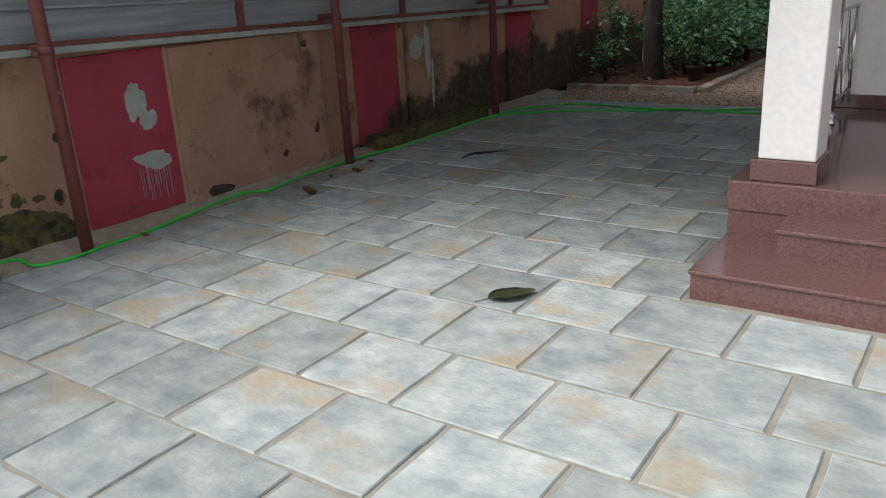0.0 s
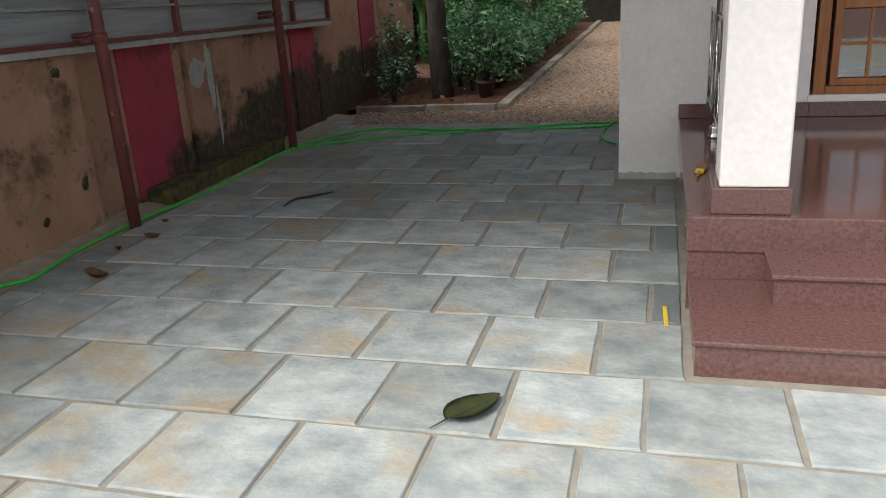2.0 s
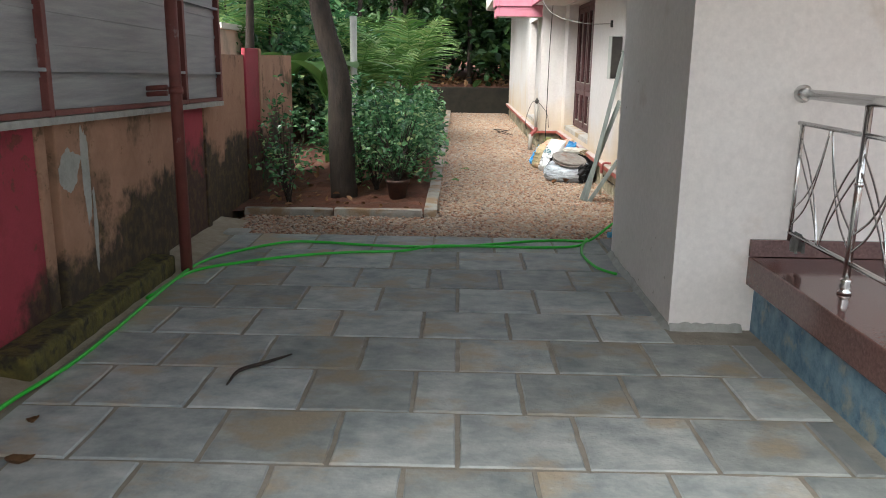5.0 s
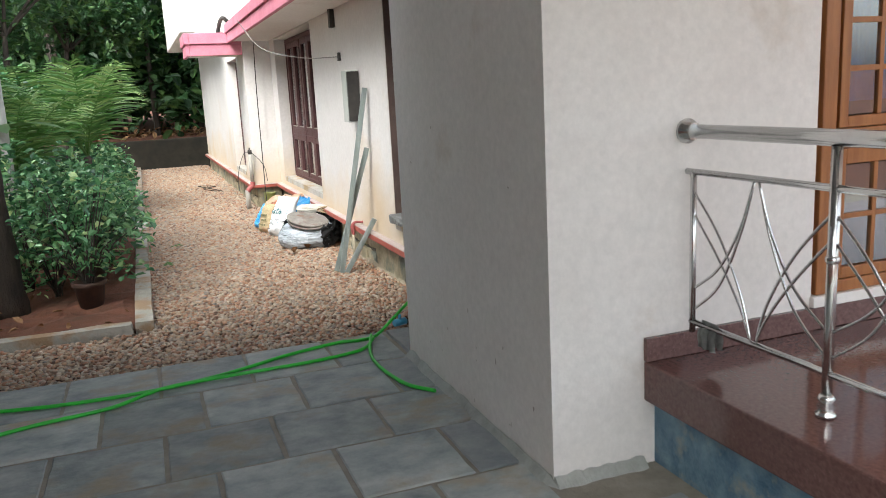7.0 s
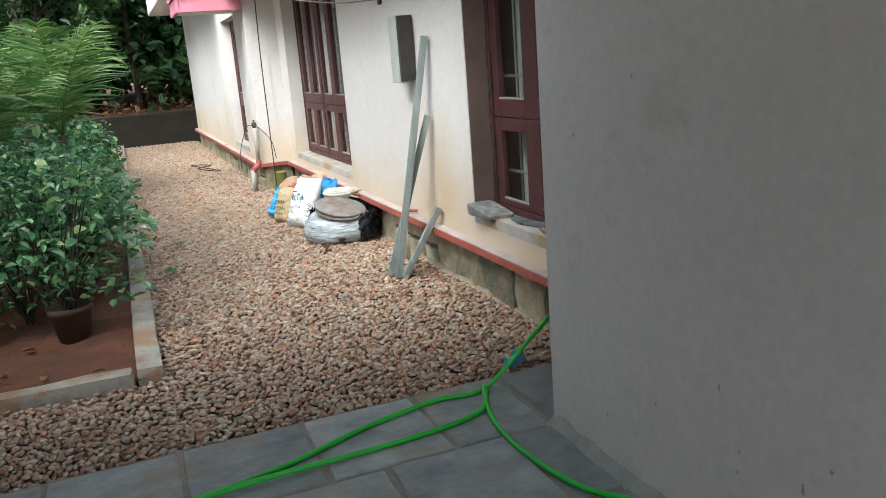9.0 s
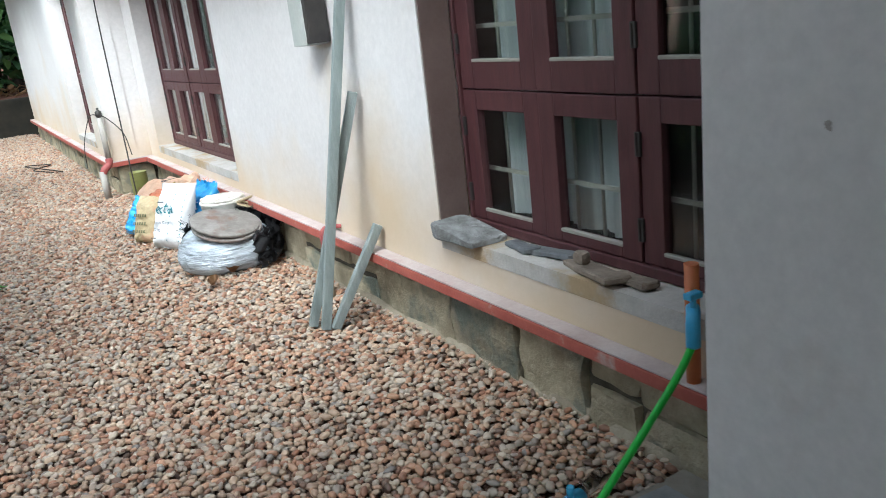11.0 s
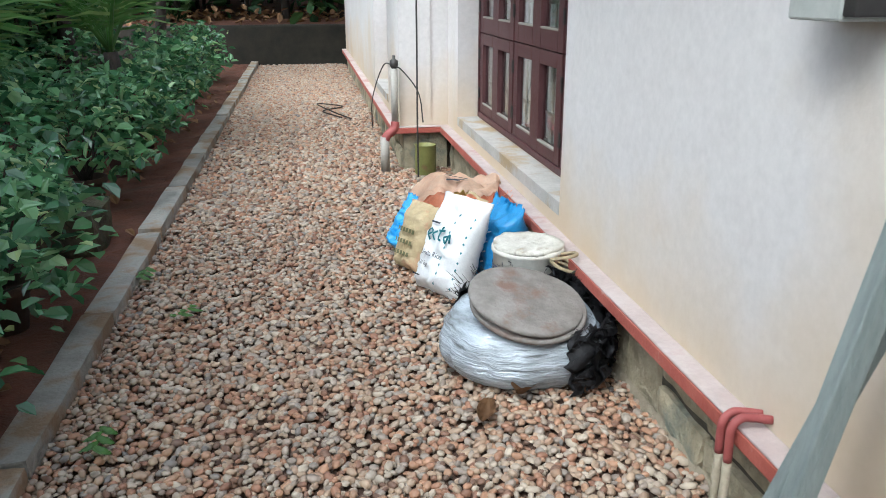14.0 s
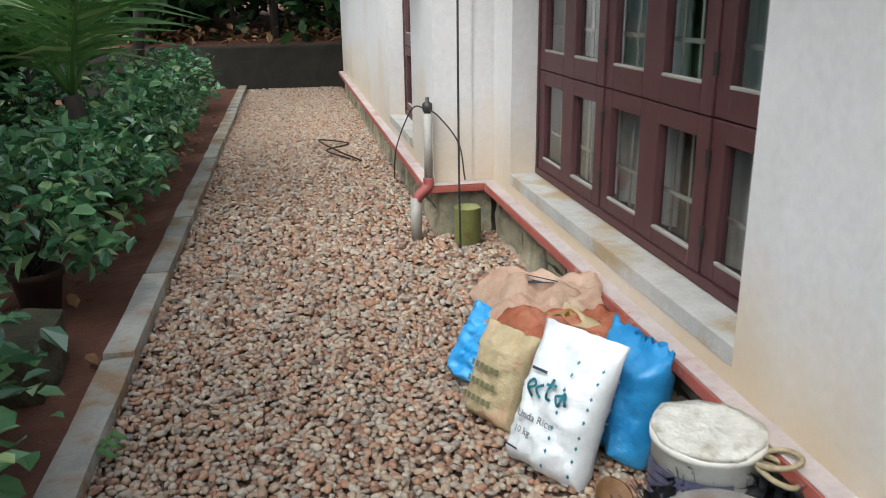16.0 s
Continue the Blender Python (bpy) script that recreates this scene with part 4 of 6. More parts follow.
def sack(name, wd, ht, t, mat, at, label, seed, flat=0.7, crease=0.012, jag=0.0, group="sacks by the wall", bend=0.0):
    """A filled sack standing on its end: local x runs along its width, z up, and the printed face looks to -y."""
    rng = random.Random(seed)
    bm = bmesh.new()
    nu, nv = 26, 30
    sides = []
    for s in (-1, 1):
        grid = []
        for j in range(nv + 1):
            v = j / nv
            row = []
            for i in range(nu + 1):
                u = -1 + 2 * i / nu
                x = u * wd / 2 * (1 - 0.10 * math.sin(math.pi * min(v, 1)) * abs(u)) * (0.94 + 0.06 * v)
                y = s * sack_depth(u, v, t, flat)
                p = Vector((u * 2.2, v * 6, s * 3 + seed))
                wr = crease * (noise.noise(p) + 0.6 * noise.noise(Vector((u * 3, v * 16, seed))) + 0.4 * noise.noise(p * 4))
                y += s * wr * (1 - abs(u) ** 6) + bend * v * v
                z = v * ht + 0.01 * noise.noise(Vector((u * 3, seed, v * 2)))
                if j == nv:
                    z += jag * (rng.random() - 0.3)
                row.append(bm.verts.new((x, y, z)))
            grid.append(row)
        sides.append(grid)
    for s, grid in enumerate(sides):
        for j in range(nv):
            for i in range(nu):
                f = bm.faces.new((grid[j][i], grid[j][i + 1], grid[j + 1][i + 1], grid[j + 1][i]))
                f.smooth = True
    a, b = sides
    for j in range(nv):
        for i in (0, nu):
            bm.faces.new((a[j][i], b[j][i], b[j + 1][i], a[j + 1][i])).smooth = True
    for i in range(nu):
        bm.faces.new((a[0][i], a[0][i + 1], b[0][i + 1], b[0][i])).smooth = True
    bmesh.ops.remove_doubles(bm, verts=bm.verts, dist=0.0006)
    ob = empty(name, label, "sack", group, at)
    part("bag", bm, mat, ob)
    return ob


def on_sack(name, bm, mat, ob, wd, ht, t, flat, label=""):
    """Lays flat printed shapes, drawn in x and z, on the sack's face."""
    for v in bm.verts:
        v.co.y = -sack_depth(max(-1, min(1, v.co.x / (wd / 2))), max(0, min(1, v.co.z / ht)), t, flat) - 0.016
    return tagged(part(name, bm, mat, ob, label), kind="stuff")


def rect(bm, x0, x1, z0, z1, lean=0.0):
    n = 5
    lo = [bm.verts.new((x0 + (x1 - x0) * k / n, 0, z0 + lean * (x1 - x0) * k / n)) for k in range(n + 1)]
    hi = [bm.verts.new((x0 + (x1 - x0) * k / n, 0, z1 + lean * (x1 - x0) * k / n)) for k in range(n + 1)]
    for k in range(n):
        bm.faces.new((lo[k], lo[k + 1], hi[k + 1], hi[k]))


def words(text, size, x, z):
    """Lettering as a flat mesh in x and z."""
    cu = bpy.data.curves.new("words", "FONT")
    cu.body, cu.size, cu.resolution_u = text, size, 2
    ob = bpy.data.objects.new("words", cu)
    scene.collection.objects.link(ob)
    me = bpy.data.meshes.new_from_object(ob)
    bpy.data.objects.remove(ob)
    bm = bmesh.new()
    bm.from_mesh(me)
    bpy.data.meshes.remove(me)
    bmesh.ops.triangulate(bm, faces=bm.faces)
    for v in bm.verts:
        v.co = Vector((x + v.co.x, 0, z + v.co.y))
    return bm


WS = (0.345, 0.49, 0.10, 0.55)
ws = sack("white_sack", *WS[:3], M_WSACK, pose(-1.585, 13.740, -0.01, -24, 0, -58), "full white woven rice sack with teal and black print, leaning", 3, flat=WS[3], crease=0.028)
on_sack("print", words("Unda Rice", 0.036, -0.095, 0.165), M_INK, ws, *WS[:3], WS[3], "black lettering")
on_sack("print", words("10 kg", 0.032, -0.09, 0.115), M_INK, ws, *WS[:3], WS[3], "black lettering")
bm = bmesh.new()
tt = lambda pts, r: tube(bm, spline(pts, 5), r, 4)
for cx, pts in enumerate(([(-0.15, 0, 0.29), (-0.11, 0, 0.31), (-0.13, 0, 0.325), (-0.15, 0, 0.30), (-0.11, 0, 0.27)], [(-0.07, 0, 0.32), (-0.10, 0, 0.30), (-0.07, 0, 0.275)], [(-0.035, 0, 0.35), (-0.045, 0, 0.29), (-0.02, 0, 0.28)], [(-0.06, 0, 0.325), (-0.01, 0, 0.33)], [(0.03, 0, 0.31), (0.0, 0, 0.30), (0.02, 0, 0.275), (0.035, 0, 0.32), (0.05, 0, 0.28)])):
    tt([(p[0] * 0.8 + 0.035, 0, p[2] - 0.03) for p in pts], 0.0048)
on_sack("print", bm, M_TEAL, ws, *WS[:3], WS[3], "teal brush mark")
bm = bmesh.new()
rect(bm, -0.10, -0.03, 0.325, 0.334)
rect(bm, -0.12, -0.05, 0.06, 0.066)
on_sack("print", bm, M_INK, ws, *WS[:3], WS[3], "small black print")
bm = bmesh.new()
for k in range(9):
    z = 0.04 + 0.042 * k + (0.008 if k % 3 else 0)
    q = [bm.verts.new(p) for p in ((0.055, 0, z), (0.060, 0, z + 0.009), (0.055, 0, z + 0.018), (0.050, 0, z + 0.009))]
    bm.faces.new(q)
    q = [bm.verts.new(p) for p in ((0.140, 0, z), (0.144, 0, z + 0.008), (0.140, 0, z + 0.016), (0.136, 0, z + 0.008))]
    bm.faces.new(q)
on_sack("print", bm, M_TEAL, ws, *WS[:3], WS[3], "row of teal diamonds")
BS = (0.28, 0.36, 0.07, 0.75)
bs = sack("beige_sack", *BS[:3], M_BEIGE, pose(-1.680, 14.110, -0.01, -20, 0, -62), "dusty beige paper cement sack with faded green print", 7, flat=BS[3], crease=0.014)
bm = bmesh.new()
for z in (0.07, 0.13, 0.19):
    for k in range(6):
        rect(bm, -0.09 + 0.026 * k, -0.072 + 0.026 * k, z, z + 0.022, 0.1)
on_sack("print", bm, M_GREENINK, bs, *BS[:3], BS[3], "faded green print")
bl_s = sack("blue_sack", 0.36, 0.42, 0.10, M_BSACK, pose(-1.300, 13.840, -0.01, -12, 0, -80), "crumpled blue plastic sack leaning on the wall foot", 12, flat=0.6, crease=0.03, jag=0.03)
bm = bmesh.new()
for z in (0.12, 0.17, 0.22, 0.27):
    for k in range(5):
        rect(bm, -0.10 + 0.04 * k, -0.078 + 0.04 * k, z + 0.006 * (k % 2), z + 0.008 + 0.006 * (k % 2), 0.4)
on_sack("print", bm, M_WSACK, bl_s, 0.36, 0.42, 0.10, 0.6, "worn white print")
sack("blue_bag", 0.30, 0.31, 0.08, M_BSACK2, pose(-1.685, 14.420, -0.01, -26, 8, -60), "small crumpled bright blue plastic bag", 15, flat=0.5, crease=0.03, jag=0.02)
sack("beige_bundle", 0.5, 0.36, 0.11, M_BEIGE, pose(-1.390, 14.320, -0.01, -15, 0, -80), "half-full beige sack behind the others", 18, flat=0.6, crease=0.02)
# the orange sack lies crumpled over the pile, its peach back turned up
osack = empty("orange_sack", "crumpled empty orange and peach plastic sack on the pile", "sack", "sacks by the wall")


def sack_sheet(u, v):
    x = -1.63 + 0.50 * v + 0.03 * math.sin(u * 9) + 0.10 * max(0, 0.3 - u) * (1 - v)
    y = 14.86 - 0.80 * u + 0.04 * math.sin(v * 7) - 0.28 * v * (1 - u)
    ridge = abs(noise.noise(Vector((u * 5, v * 4, 1)))) * 0.07 + abs(noise.noise(Vector((u * 12, v * 9, 4)))) * 0.03
    z = 0.13 + 0.17 * min(1, v * 3.0 + 0.15) + 0.07 * (1 - u) + ridge - 0.03
    return Vector((x, y, z))


for nm, mt, u0, u1, tag in (("peach_panel", M_PEACHB, 0.0, 0.60, "peach printed back"), ("bag", M_OSACK, 0.57, 1.0, "orange front")):
    bm = bmesh.new()
    nu, nv = 30, 34
    g = [[bm.verts.new(sack_sheet(u0 + (u1 - u0) * i / nu + 0.02 * noise.noise(Vector((j * 0.5, 3, u0))), j / nv) + Vector((0, 0, 0.006 if u0 else 0))) for i in range(nu + 1)] for j in range(nv + 1)]
    for j in range(nv):
        for i in range(nu):
            bm.faces.new((g[j][i], g[j][i + 1], g[j + 1][i + 1], g[j + 1][i])).smooth = True
    bmesh.ops.solidify(bm, geom=bm.faces[:], thickness=0.004)
    part(nm, bm, mt, osack, tag)
bm = bmesh.new()
for u, v0, v1 in ((0.26, 0.40, 0.62), (0.30, 0.42, 0.60), (0.22, 0.44, 0.54)):
    q = [sack_sheet(uu, vv) + Vector((0, 0, 0.009)) for uu, vv in ((u, v0), (u, v1), (u + 0.018, v1), (u + 0.018, v0))]
    bm.faces.new([bm.verts.new(p) for p in q])
tagged(part("print", bm, M_INK, osack, "dark printed bars"), kind="stuff")
bm = bmesh.new()
g = [[bm.verts.new((-1.45 + 0.05 * i / 5 * 1.6, 14.07 + 0.03 * j, 0.41 + 0.03 * noise.noise(Vector((i * 0.9, j * 0.9, 6))) - 0.012 * j)) for i in range(6)] for j in range(5)]
for p, q in zip(g, g[1:]):
    for i in range(5):
        bm.faces.new((p[i], p[i + 1], q[i + 1], q[i])).smooth = True
bmesh.ops.solidify(bm, geom=bm.faces[:], thickness=0.003)
thing("yellow_wrapper", bm, surf("yellow_wrapper_paper", (0.62, 0.46, 0.13), (0.72, 0.56, 0.22), 12, 0.6, 0.3), "crumpled small yellow paper wrapper on the pile", "wrapper")
bm = bmesh.new()
rng = random.Random(6)
for k in range(40):
    y, z = 13.98 + rng.uniform(0, 0.12), 0.30 + rng.uniform(-0.06, 0.08)
    p = Vector((-1.22 + rng.uniform(-0.06, 0.06), y, z))
    tube(bm, [p, p + Vector((rng.uniform(-0.04, 0.06), rng.uniform(-0.08, 0.0), rng.uniform(-0.03, 0.06)))], 0.0012, 4)
tagged(part("frayed_threads", bm, M_OSACK, osack, "frayed orange threads"), kind="stuff")

# paint tub
tub = empty("paint_tub", "white plastic paint tub with a dried white paint top", "tub")
bm = bmesh.new()
lathe(bm, [(0.136, 0.0), (0.142, 0.02), (0.148, 0.348), (0.155, 0.353), (0.155, 0.370), (0.145, 0.374)], 36, (-1.270, 13.300, -0.01))
part("bucket", bm, M_TUBW, tub)
bm = bmesh.new()
lathe(bm, [(0.152, 0.0), (0.150, 0.016), (0.11, 0.02), (0.06, 0.012), (0.012, 0.015)], 40, (-1.270, 13.300, 0.36), 0.02, 3)
for v in bm.verts:
    v.co.z += 0.010 * noise.noise(v.co * 28) + 0.005 * noise.noise(v.co * 70)
part("dried_paint", bm, M_CRUST, tub, "cracked dried white paint")
bm = bmesh.new()
for k in range(24):
    a0, a1 = radians(150 + 5 * k), radians(155 + 5 * k)
    q = [bm.verts.new((-1.27 + 0.1505 * math.cos(a), 13.30 + 0.1505 * math.sin(a), z)) for a, z in ((a0, 0.05), (a1, 0.05), (a1, 0.29), (a0, 0.29))]
    bm.faces.new(q).smooth = True
part("label_band", bm, M_LABEL, tub, "dark blue printed band")

# wrapped bundle with round slabs on top and black netting
bundle = empty("wrapped_bundle", "bulging sack bundle wrapped in silvery grey plastic", "bundle")
bm = bmesh.new()
prof = spline([(r0, 0, z0) for r0, z0 in ((0.24, -0.01), (0.28, 0.01), (0.312, 0.06), (0.315, 0.11), (0.30, 0.16), (0.25, 0.205), (0.12, 0.23), (0.05, 0.232))], 7)
lathe(bm, [(p[0], p[2]) for p in prof], 110, (0, 0, 0), 0.02, 5)
for v in bm.verts:
    a = math.atan2(v.co.y, v.co.x)
    band = 0.5 + 0.5 * noise.noise(Vector((a * 1.3, v.co.z * 5, 31)))
    r = 1 + 0.02 * noise.noise(Vector((a * 2, v.co.z * 28, 2))) + 0.03 * noise.noise(Vector((a * 6, v.co.z * 9, 5))) + 0.022 * band * (1 - abs(noise.noise(Vector((a * 2.2, v.co.z * 45, 9)))) * 2) + 0.018 * noise.noise(Vector((a * 14, v.co.z * 22, 3)))
    v.co.x *= r
    v.co.y *= r * 0.92
    v.co.z += 0.20 * max(0, v.co.y) * (v.co.z > 0.1) * 1.2
bm.transform(Matrix.Translation((-1.380, 12.94, 0)))
part("wrapping", bm, M_WRAP, bundle)
for k, (r, dz, dx) in enumerate(((0.222, 0.0, 0.012), (0.220, 0.022, 0.0))):
    bm = bmesh.new()
    lathe(bm, [(r - 0.006, 0.0), (r, 0.004), (r, 0.015), (r - 0.006, 0.02), (r * 0.5, 0.0205)], 48, (0, 0, 0), 0.006, k)
    thing("round_slab", bm, M_SLAB, "round weathered cement slab lying tilted on the bundle", "slab", "stacked round slabs", at=pose(-1.395 + dx, 12.87, 0.258 + dz, 16, 3, 20 * k))
net = empty("shade_net", "torn black shade netting draped round the bundle", "netting")
bm = bmesh.new()
n, m = 44, 9
g = []
for i in range(n + 1):
    a = radians(-30 + 120 * i / n)
    col = []
    for j in range(m + 1):
        v = j / m
        r = 0.27 + 0.07 * math.sin(math.pi * v * 0.9) + 0.03 * noise.noise(Vector((i * 0.5, j * 0.8, 2)))
        low = 0.02 + 0.16 * max(0, math.sin(a)) + 0.05 * noise.noise(Vector((i * 0.7, 0, 4)))
        zt = 0.27 + 0.06 * math.sin(a)
        col.append(bm.verts.new((-1.380 + r * math.cos(a), 12.94 + 0.94 * r * math.sin(a), zt - (zt - low) * v + 0.02 * noise.noise(Vector((i * 0.9, j, 7))))))
    g.append(col)
for i in range(n):
    for j in range(m):
        bm.faces.new((g[i][j], g[i + 1][j], g[i + 1][j + 1], g[i][j + 1])).smooth = True
bmesh.ops.solidify(bm, geom=bm.faces[:], thickness=0.003)
part("netting", bm, M_BLACK, net)
bm = bmesh.new()
rng = random.Random(3)
for k in range(220):
    a = radians(rng.uniform(-20, 100))
    r = rng.uniform(0.31, 0.36)
    p = Vector((-1.380 + r * math.cos(a), 12.94 + 0.94 * r * math.sin(a), rng.uniform(0.03, 0.30)))
    d = Vector((math.cos(a), math.sin(a), rng.uniform(-0.5, 0.9))) * rng.uniform(0.02, 0.07)
    tube(bm, [p, p + d], 0.0011, 3)
tagged(part("frayed_threads", bm, M_BLACK, net, "loose black threads"), kind="stuff")


def torn_sheet(name, fn, nu, nv, seed, holes):
    """Rumpled netting with torn holes and a ragged rim."""
    bm = bmesh.new()
    g = [[bm.verts.new(fn(i / nu, j / nv)) for i in range(nu + 1)] for j in range(nv + 1)]
    for j in range(nv):
        for i in range(nu):
            tear = noise.noise(Vector((i * 0.45, j * 0.45, seed))) + 0.5 * noise.noise(Vector((i * 1.3, j * 1.3, seed + 5)))
            if tear < holes and noise.noise(Vector((i * 0.9, seed, 2))) * 6 + 3 < nv - j:
                bm.faces.new((g[j][i], g[j][i + 1], g[j + 1][i + 1], g[j + 1][i])).smooth = True
    bmesh.ops.solidify(bm, geom=bm.faces[:], thickness=0.002)
    return part(name, bm, M_BLACK, net)


def flap_at(u, v):
    a = radians(150 - 135 * u)
    lump = Vector((noise.noise(Vector((u * 9, v * 5, 1))), noise.noise(Vector((u * 9, v * 5, 11))), noise.noise(Vector((u * 8, v * 6, 21)))))
    return Vector((-1.385 + (0.30 - 0.04 * v) * math.cos(a), 12.94 + (0.27 - 0.03 * v) * math.sin(a), 0.16 + 0.15 * v)) + lump * 0.035


def heap_at(u, v):
    a = radians(-75 + 150 * u)
    lump = Vector((noise.noise(Vector((u * 11, v * 7, 3))), noise.noise(Vector((u * 11, v * 7, 13))), noise.noise(Vector((u * 9, v * 8, 23)))))
    rad = 0.345 - 0.045 * v * v + 0.05 * abs(noise.noise(Vector((u * 6, v * 4, 8))))
    p = Vector((-1.380 + rad * math.cos(a), 12.94 + rad * 0.95 * math.sin(a), 0.0 + 0.24 * v + 0.05 * math.sin(math.pi * u))) + lump * 0.045
    p.x = min(p.x, -1.035 if p.z < 0.36 else -1.165)
    return p


torn_sheet("netting_flap", flap_at, 44, 14, 4, 0.35)
torn_sheet("netting_drape", heap_at, 54, 26, 9, 0.42)
torn_sheet("netting_drape", lambda u, v: heap_at(u * 0.8 + 0.1, v * 0.9) * 1.0 + Vector((-0.008, -0.035, 0.02)) * (1 + noise.noise(Vector((u * 7, v * 7, 40)))), 50, 24, 17, 0.1)
bm = bmesh.new()
for k in range(520):
    u, v = rng.random(), rng.random() ** 0.6
    p = heap_at(u, v) if k % 3 else flap_at(u, v)
    d = Vector((p.x + 1.38, p.y - 12.94, 0)).normalized() + Vector((rng.uniform(-0.6, 0.6), rng.uniform(-0.6, 0.6), rng.uniform(-0.5, 1.3)))
    e = p + d * rng.uniform(0.012, 0.045)
    if e.x < -1.055 or e.z < 0.36:
        tube(bm, [p, e], 0.0011, 3)
tagged(part("frayed_threads", bm, M_BLACK, net, "loose black threads"), kind="stuff")
M_ROPE = surf("coir_rope", (0.30, 0.24, 0.14), (0.42, 0.34, 0.22), 30, 0.9, 0.4)
bm = bmesh.new()
tube(bm, spline([(-1.16 + 0.05 * math.cos(a), 13.14 + 0.06 * math.sin(a), 0.30 + 0.03 * math.sin(a * 0.7) + 0.004 * a) for a in (k * 0.7 for k in range(24))], 4), 0.008, 6)
thing("rope_coil", bm, M_ROPE, "small coil of pale coir rope on the bundle", "rope")
bm = bmesh.new()
lathe(bm, [(0.03, 0.0), (0.05, 0.012), (0.06, 0.05), (0.063, 0.052), (0.057, 0.05), (0.045, 0.02), (0.01, 0.015)], 24)
thing("coconut_bowl", bm, M_DRY, "small brown half-shell bowl tipped on the pebbles", "bowl", at=pose(-1.45, 13.52, 0.005, 25, 10, 0))

# metal bars leaning on the wall
def square_bar(p, q, w, label):
    p, q = Vector(p), Vector(q)
    bm = bmesh.new()
    ln = (q - p).length
    box(bm, -w / 2, w / 2, -w / 2, w / 2, 0, ln, 0.004)
    box(bm, -w / 2 - 0.0015, w / 2 + 0.0015, -w * 0.12, w * 0.12, 0.01, ln - 0.01)
    m = Matrix.Translation(p) @ (q - p).to_track_quat("Z", "Y").to_matrix().to_4x4()
    thing("metal_bar", bm, M_BLUEG, label, "bar", "bars leaning on the wall", at=m)


square_bar((-1.40, 11.325, 0.0), (-1.085, 11.26, 1.65), 0.045, "tall blue-grey metal bar leaning against the wall")
square_bar((-1.43, 11.42, 0.0), (-1.09, 11.30, 1.12), 0.045, "blue-grey metal bar leaning beside a taller one")
square_bar((-1.365, 11.29, 0.0), (-1.078, 11.25, 0.475), 0.042, "short blue-grey metal bar leaning on the ledge")
for dy, top in ((0.0, 0.372), (0.045, 0.364)):
    pipe = empty("bent_pipe", "bent pipe hooked over the plinth ledge, red above and buff below", "pipe", "pipes at the ledge")
    bm = bmesh.new()
    tube(bm, spline([(-1.148, 11.80 + dy, 0.25), (-1.148, 11.80 + dy, top - 0.03), (-1.125, 11.80 + dy, top), (-1.095, 11.795 + dy, top + 0.002), (-1.051, 11.78 + dy, top)], 6), 0.0115, 10)
    part("bend", bm, M_RUSTRED, pipe, "red-painted bend")
    bm = bmesh.new()
    tube(bm, [(-1.148, 11.80 + dy, -0.03), (-1.148, 11.80 + dy, 0.249)], 0.0110, 10)
    part("upright", bm, M_MORTAR, pipe, "buff grey upright")

# meter box, hook and wires
box_m = empty("meter_box", "grey metal meter box on the wall, side open", "meter box")
bm = bmesh.new()
box(bm, -1.17, -1.051, 11.58, 11.75, 1.345, 1.815, 0.006)
part("case", bm, M_METER, box_m)
bm = bmesh.new()
box(bm, -1.166, -1.058, 11.54, 11.579, 1.355, 1.805, 0.004)
part("open_side", bm, M_IRON, box_m, "dark open side")
bm = bmesh.new()
box(bm, -1.10, -1.051, 12.33, 12.42, 2.26, 2.46, 0.01)
thing("wall_bracket", bm, M_IRON, "small dark iron bracket on the wall", "bracket")
M_WIRE = surf("grey_wire", (0.16, 0.15, 0.15), (0.24, 0.23, 0.22), 10, 0.7, 0.0)
wire = empty("clothes_wire", "thin slack wire from the wall hook to the sunshade", "wire")
bm = bmesh.new()
tube(bm, spline([(-1.052, 12.22, 1.97), (-1.35, 12.6, 1.99), (-1.65, 13.3, 2.14), (-1.84, 13.6, 2.46)], 8), 0.005, 6)
part("strand", bm, M_WIRE, wire)
bm = bmesh.new()
box(bm, -1.075, -1.051, 12.19, 12.24, 1.93, 2.01, 0.004)
part("hook", bm, M_IRON, wire, "dark wall hook")
cable = empty("black_cable", "black cable hanging from the sunshade to the pebbles", "cable")
bm = bmesh.new()
tube(bm, spline([(-1.30, 16.36, 2.43), (-1.325, 16.32, 1.7), (-1.335, 16.28, 0.9), (-1.345, 16.22, 0.35), (-1.348, 16.18, 0.0)], 10), 0.007, 6)
part("strand", bm, M_IRON, cable)
bm = bmesh.new()
tube(bm, spline([(-1.285, 16.33, 0.40), (-1.31, 16.40, 0.62), (-1.42, 16.47, 0.78), (-1.49, 16.49, 0.82), (-1.55, 16.73, 0.80), (-1.62, 17.03, 0.5), (-1.60, 17.38, 0.2)], 8), 0.005, 6)
part("loop", bm, M_IRON, cable)
down = empty("drain_pipe", "grey downpipe with a rusty elbow at the wall corner", "drain pipe")
bm = bmesh.new()
tube(bm, [(-1.487, 16.50, 0.35), (-1.487, 16.50, 0.80)], 0.028, 12)
part("upright", bm, M_PIPE, down)
bm = bmesh.new()
tube(bm, spline([(-1.487, 16.50, 0.385), (-1.495, 16.49, 0.33), (-1.55, 16.48, 0.285), (-1.575, 16.48, 0.24)], 5), 0.035, 12)
part("elbow", bm, M_RUSTRED, down, "reddish elbow")
bm = bmesh.new()
tube(bm, [(-1.575, 16.48, 0.27), (-1.575, 16.48, -0.03)], 0.036, 12)
part("outlet", bm, M_PIPE, down)
bm = bmesh.new()
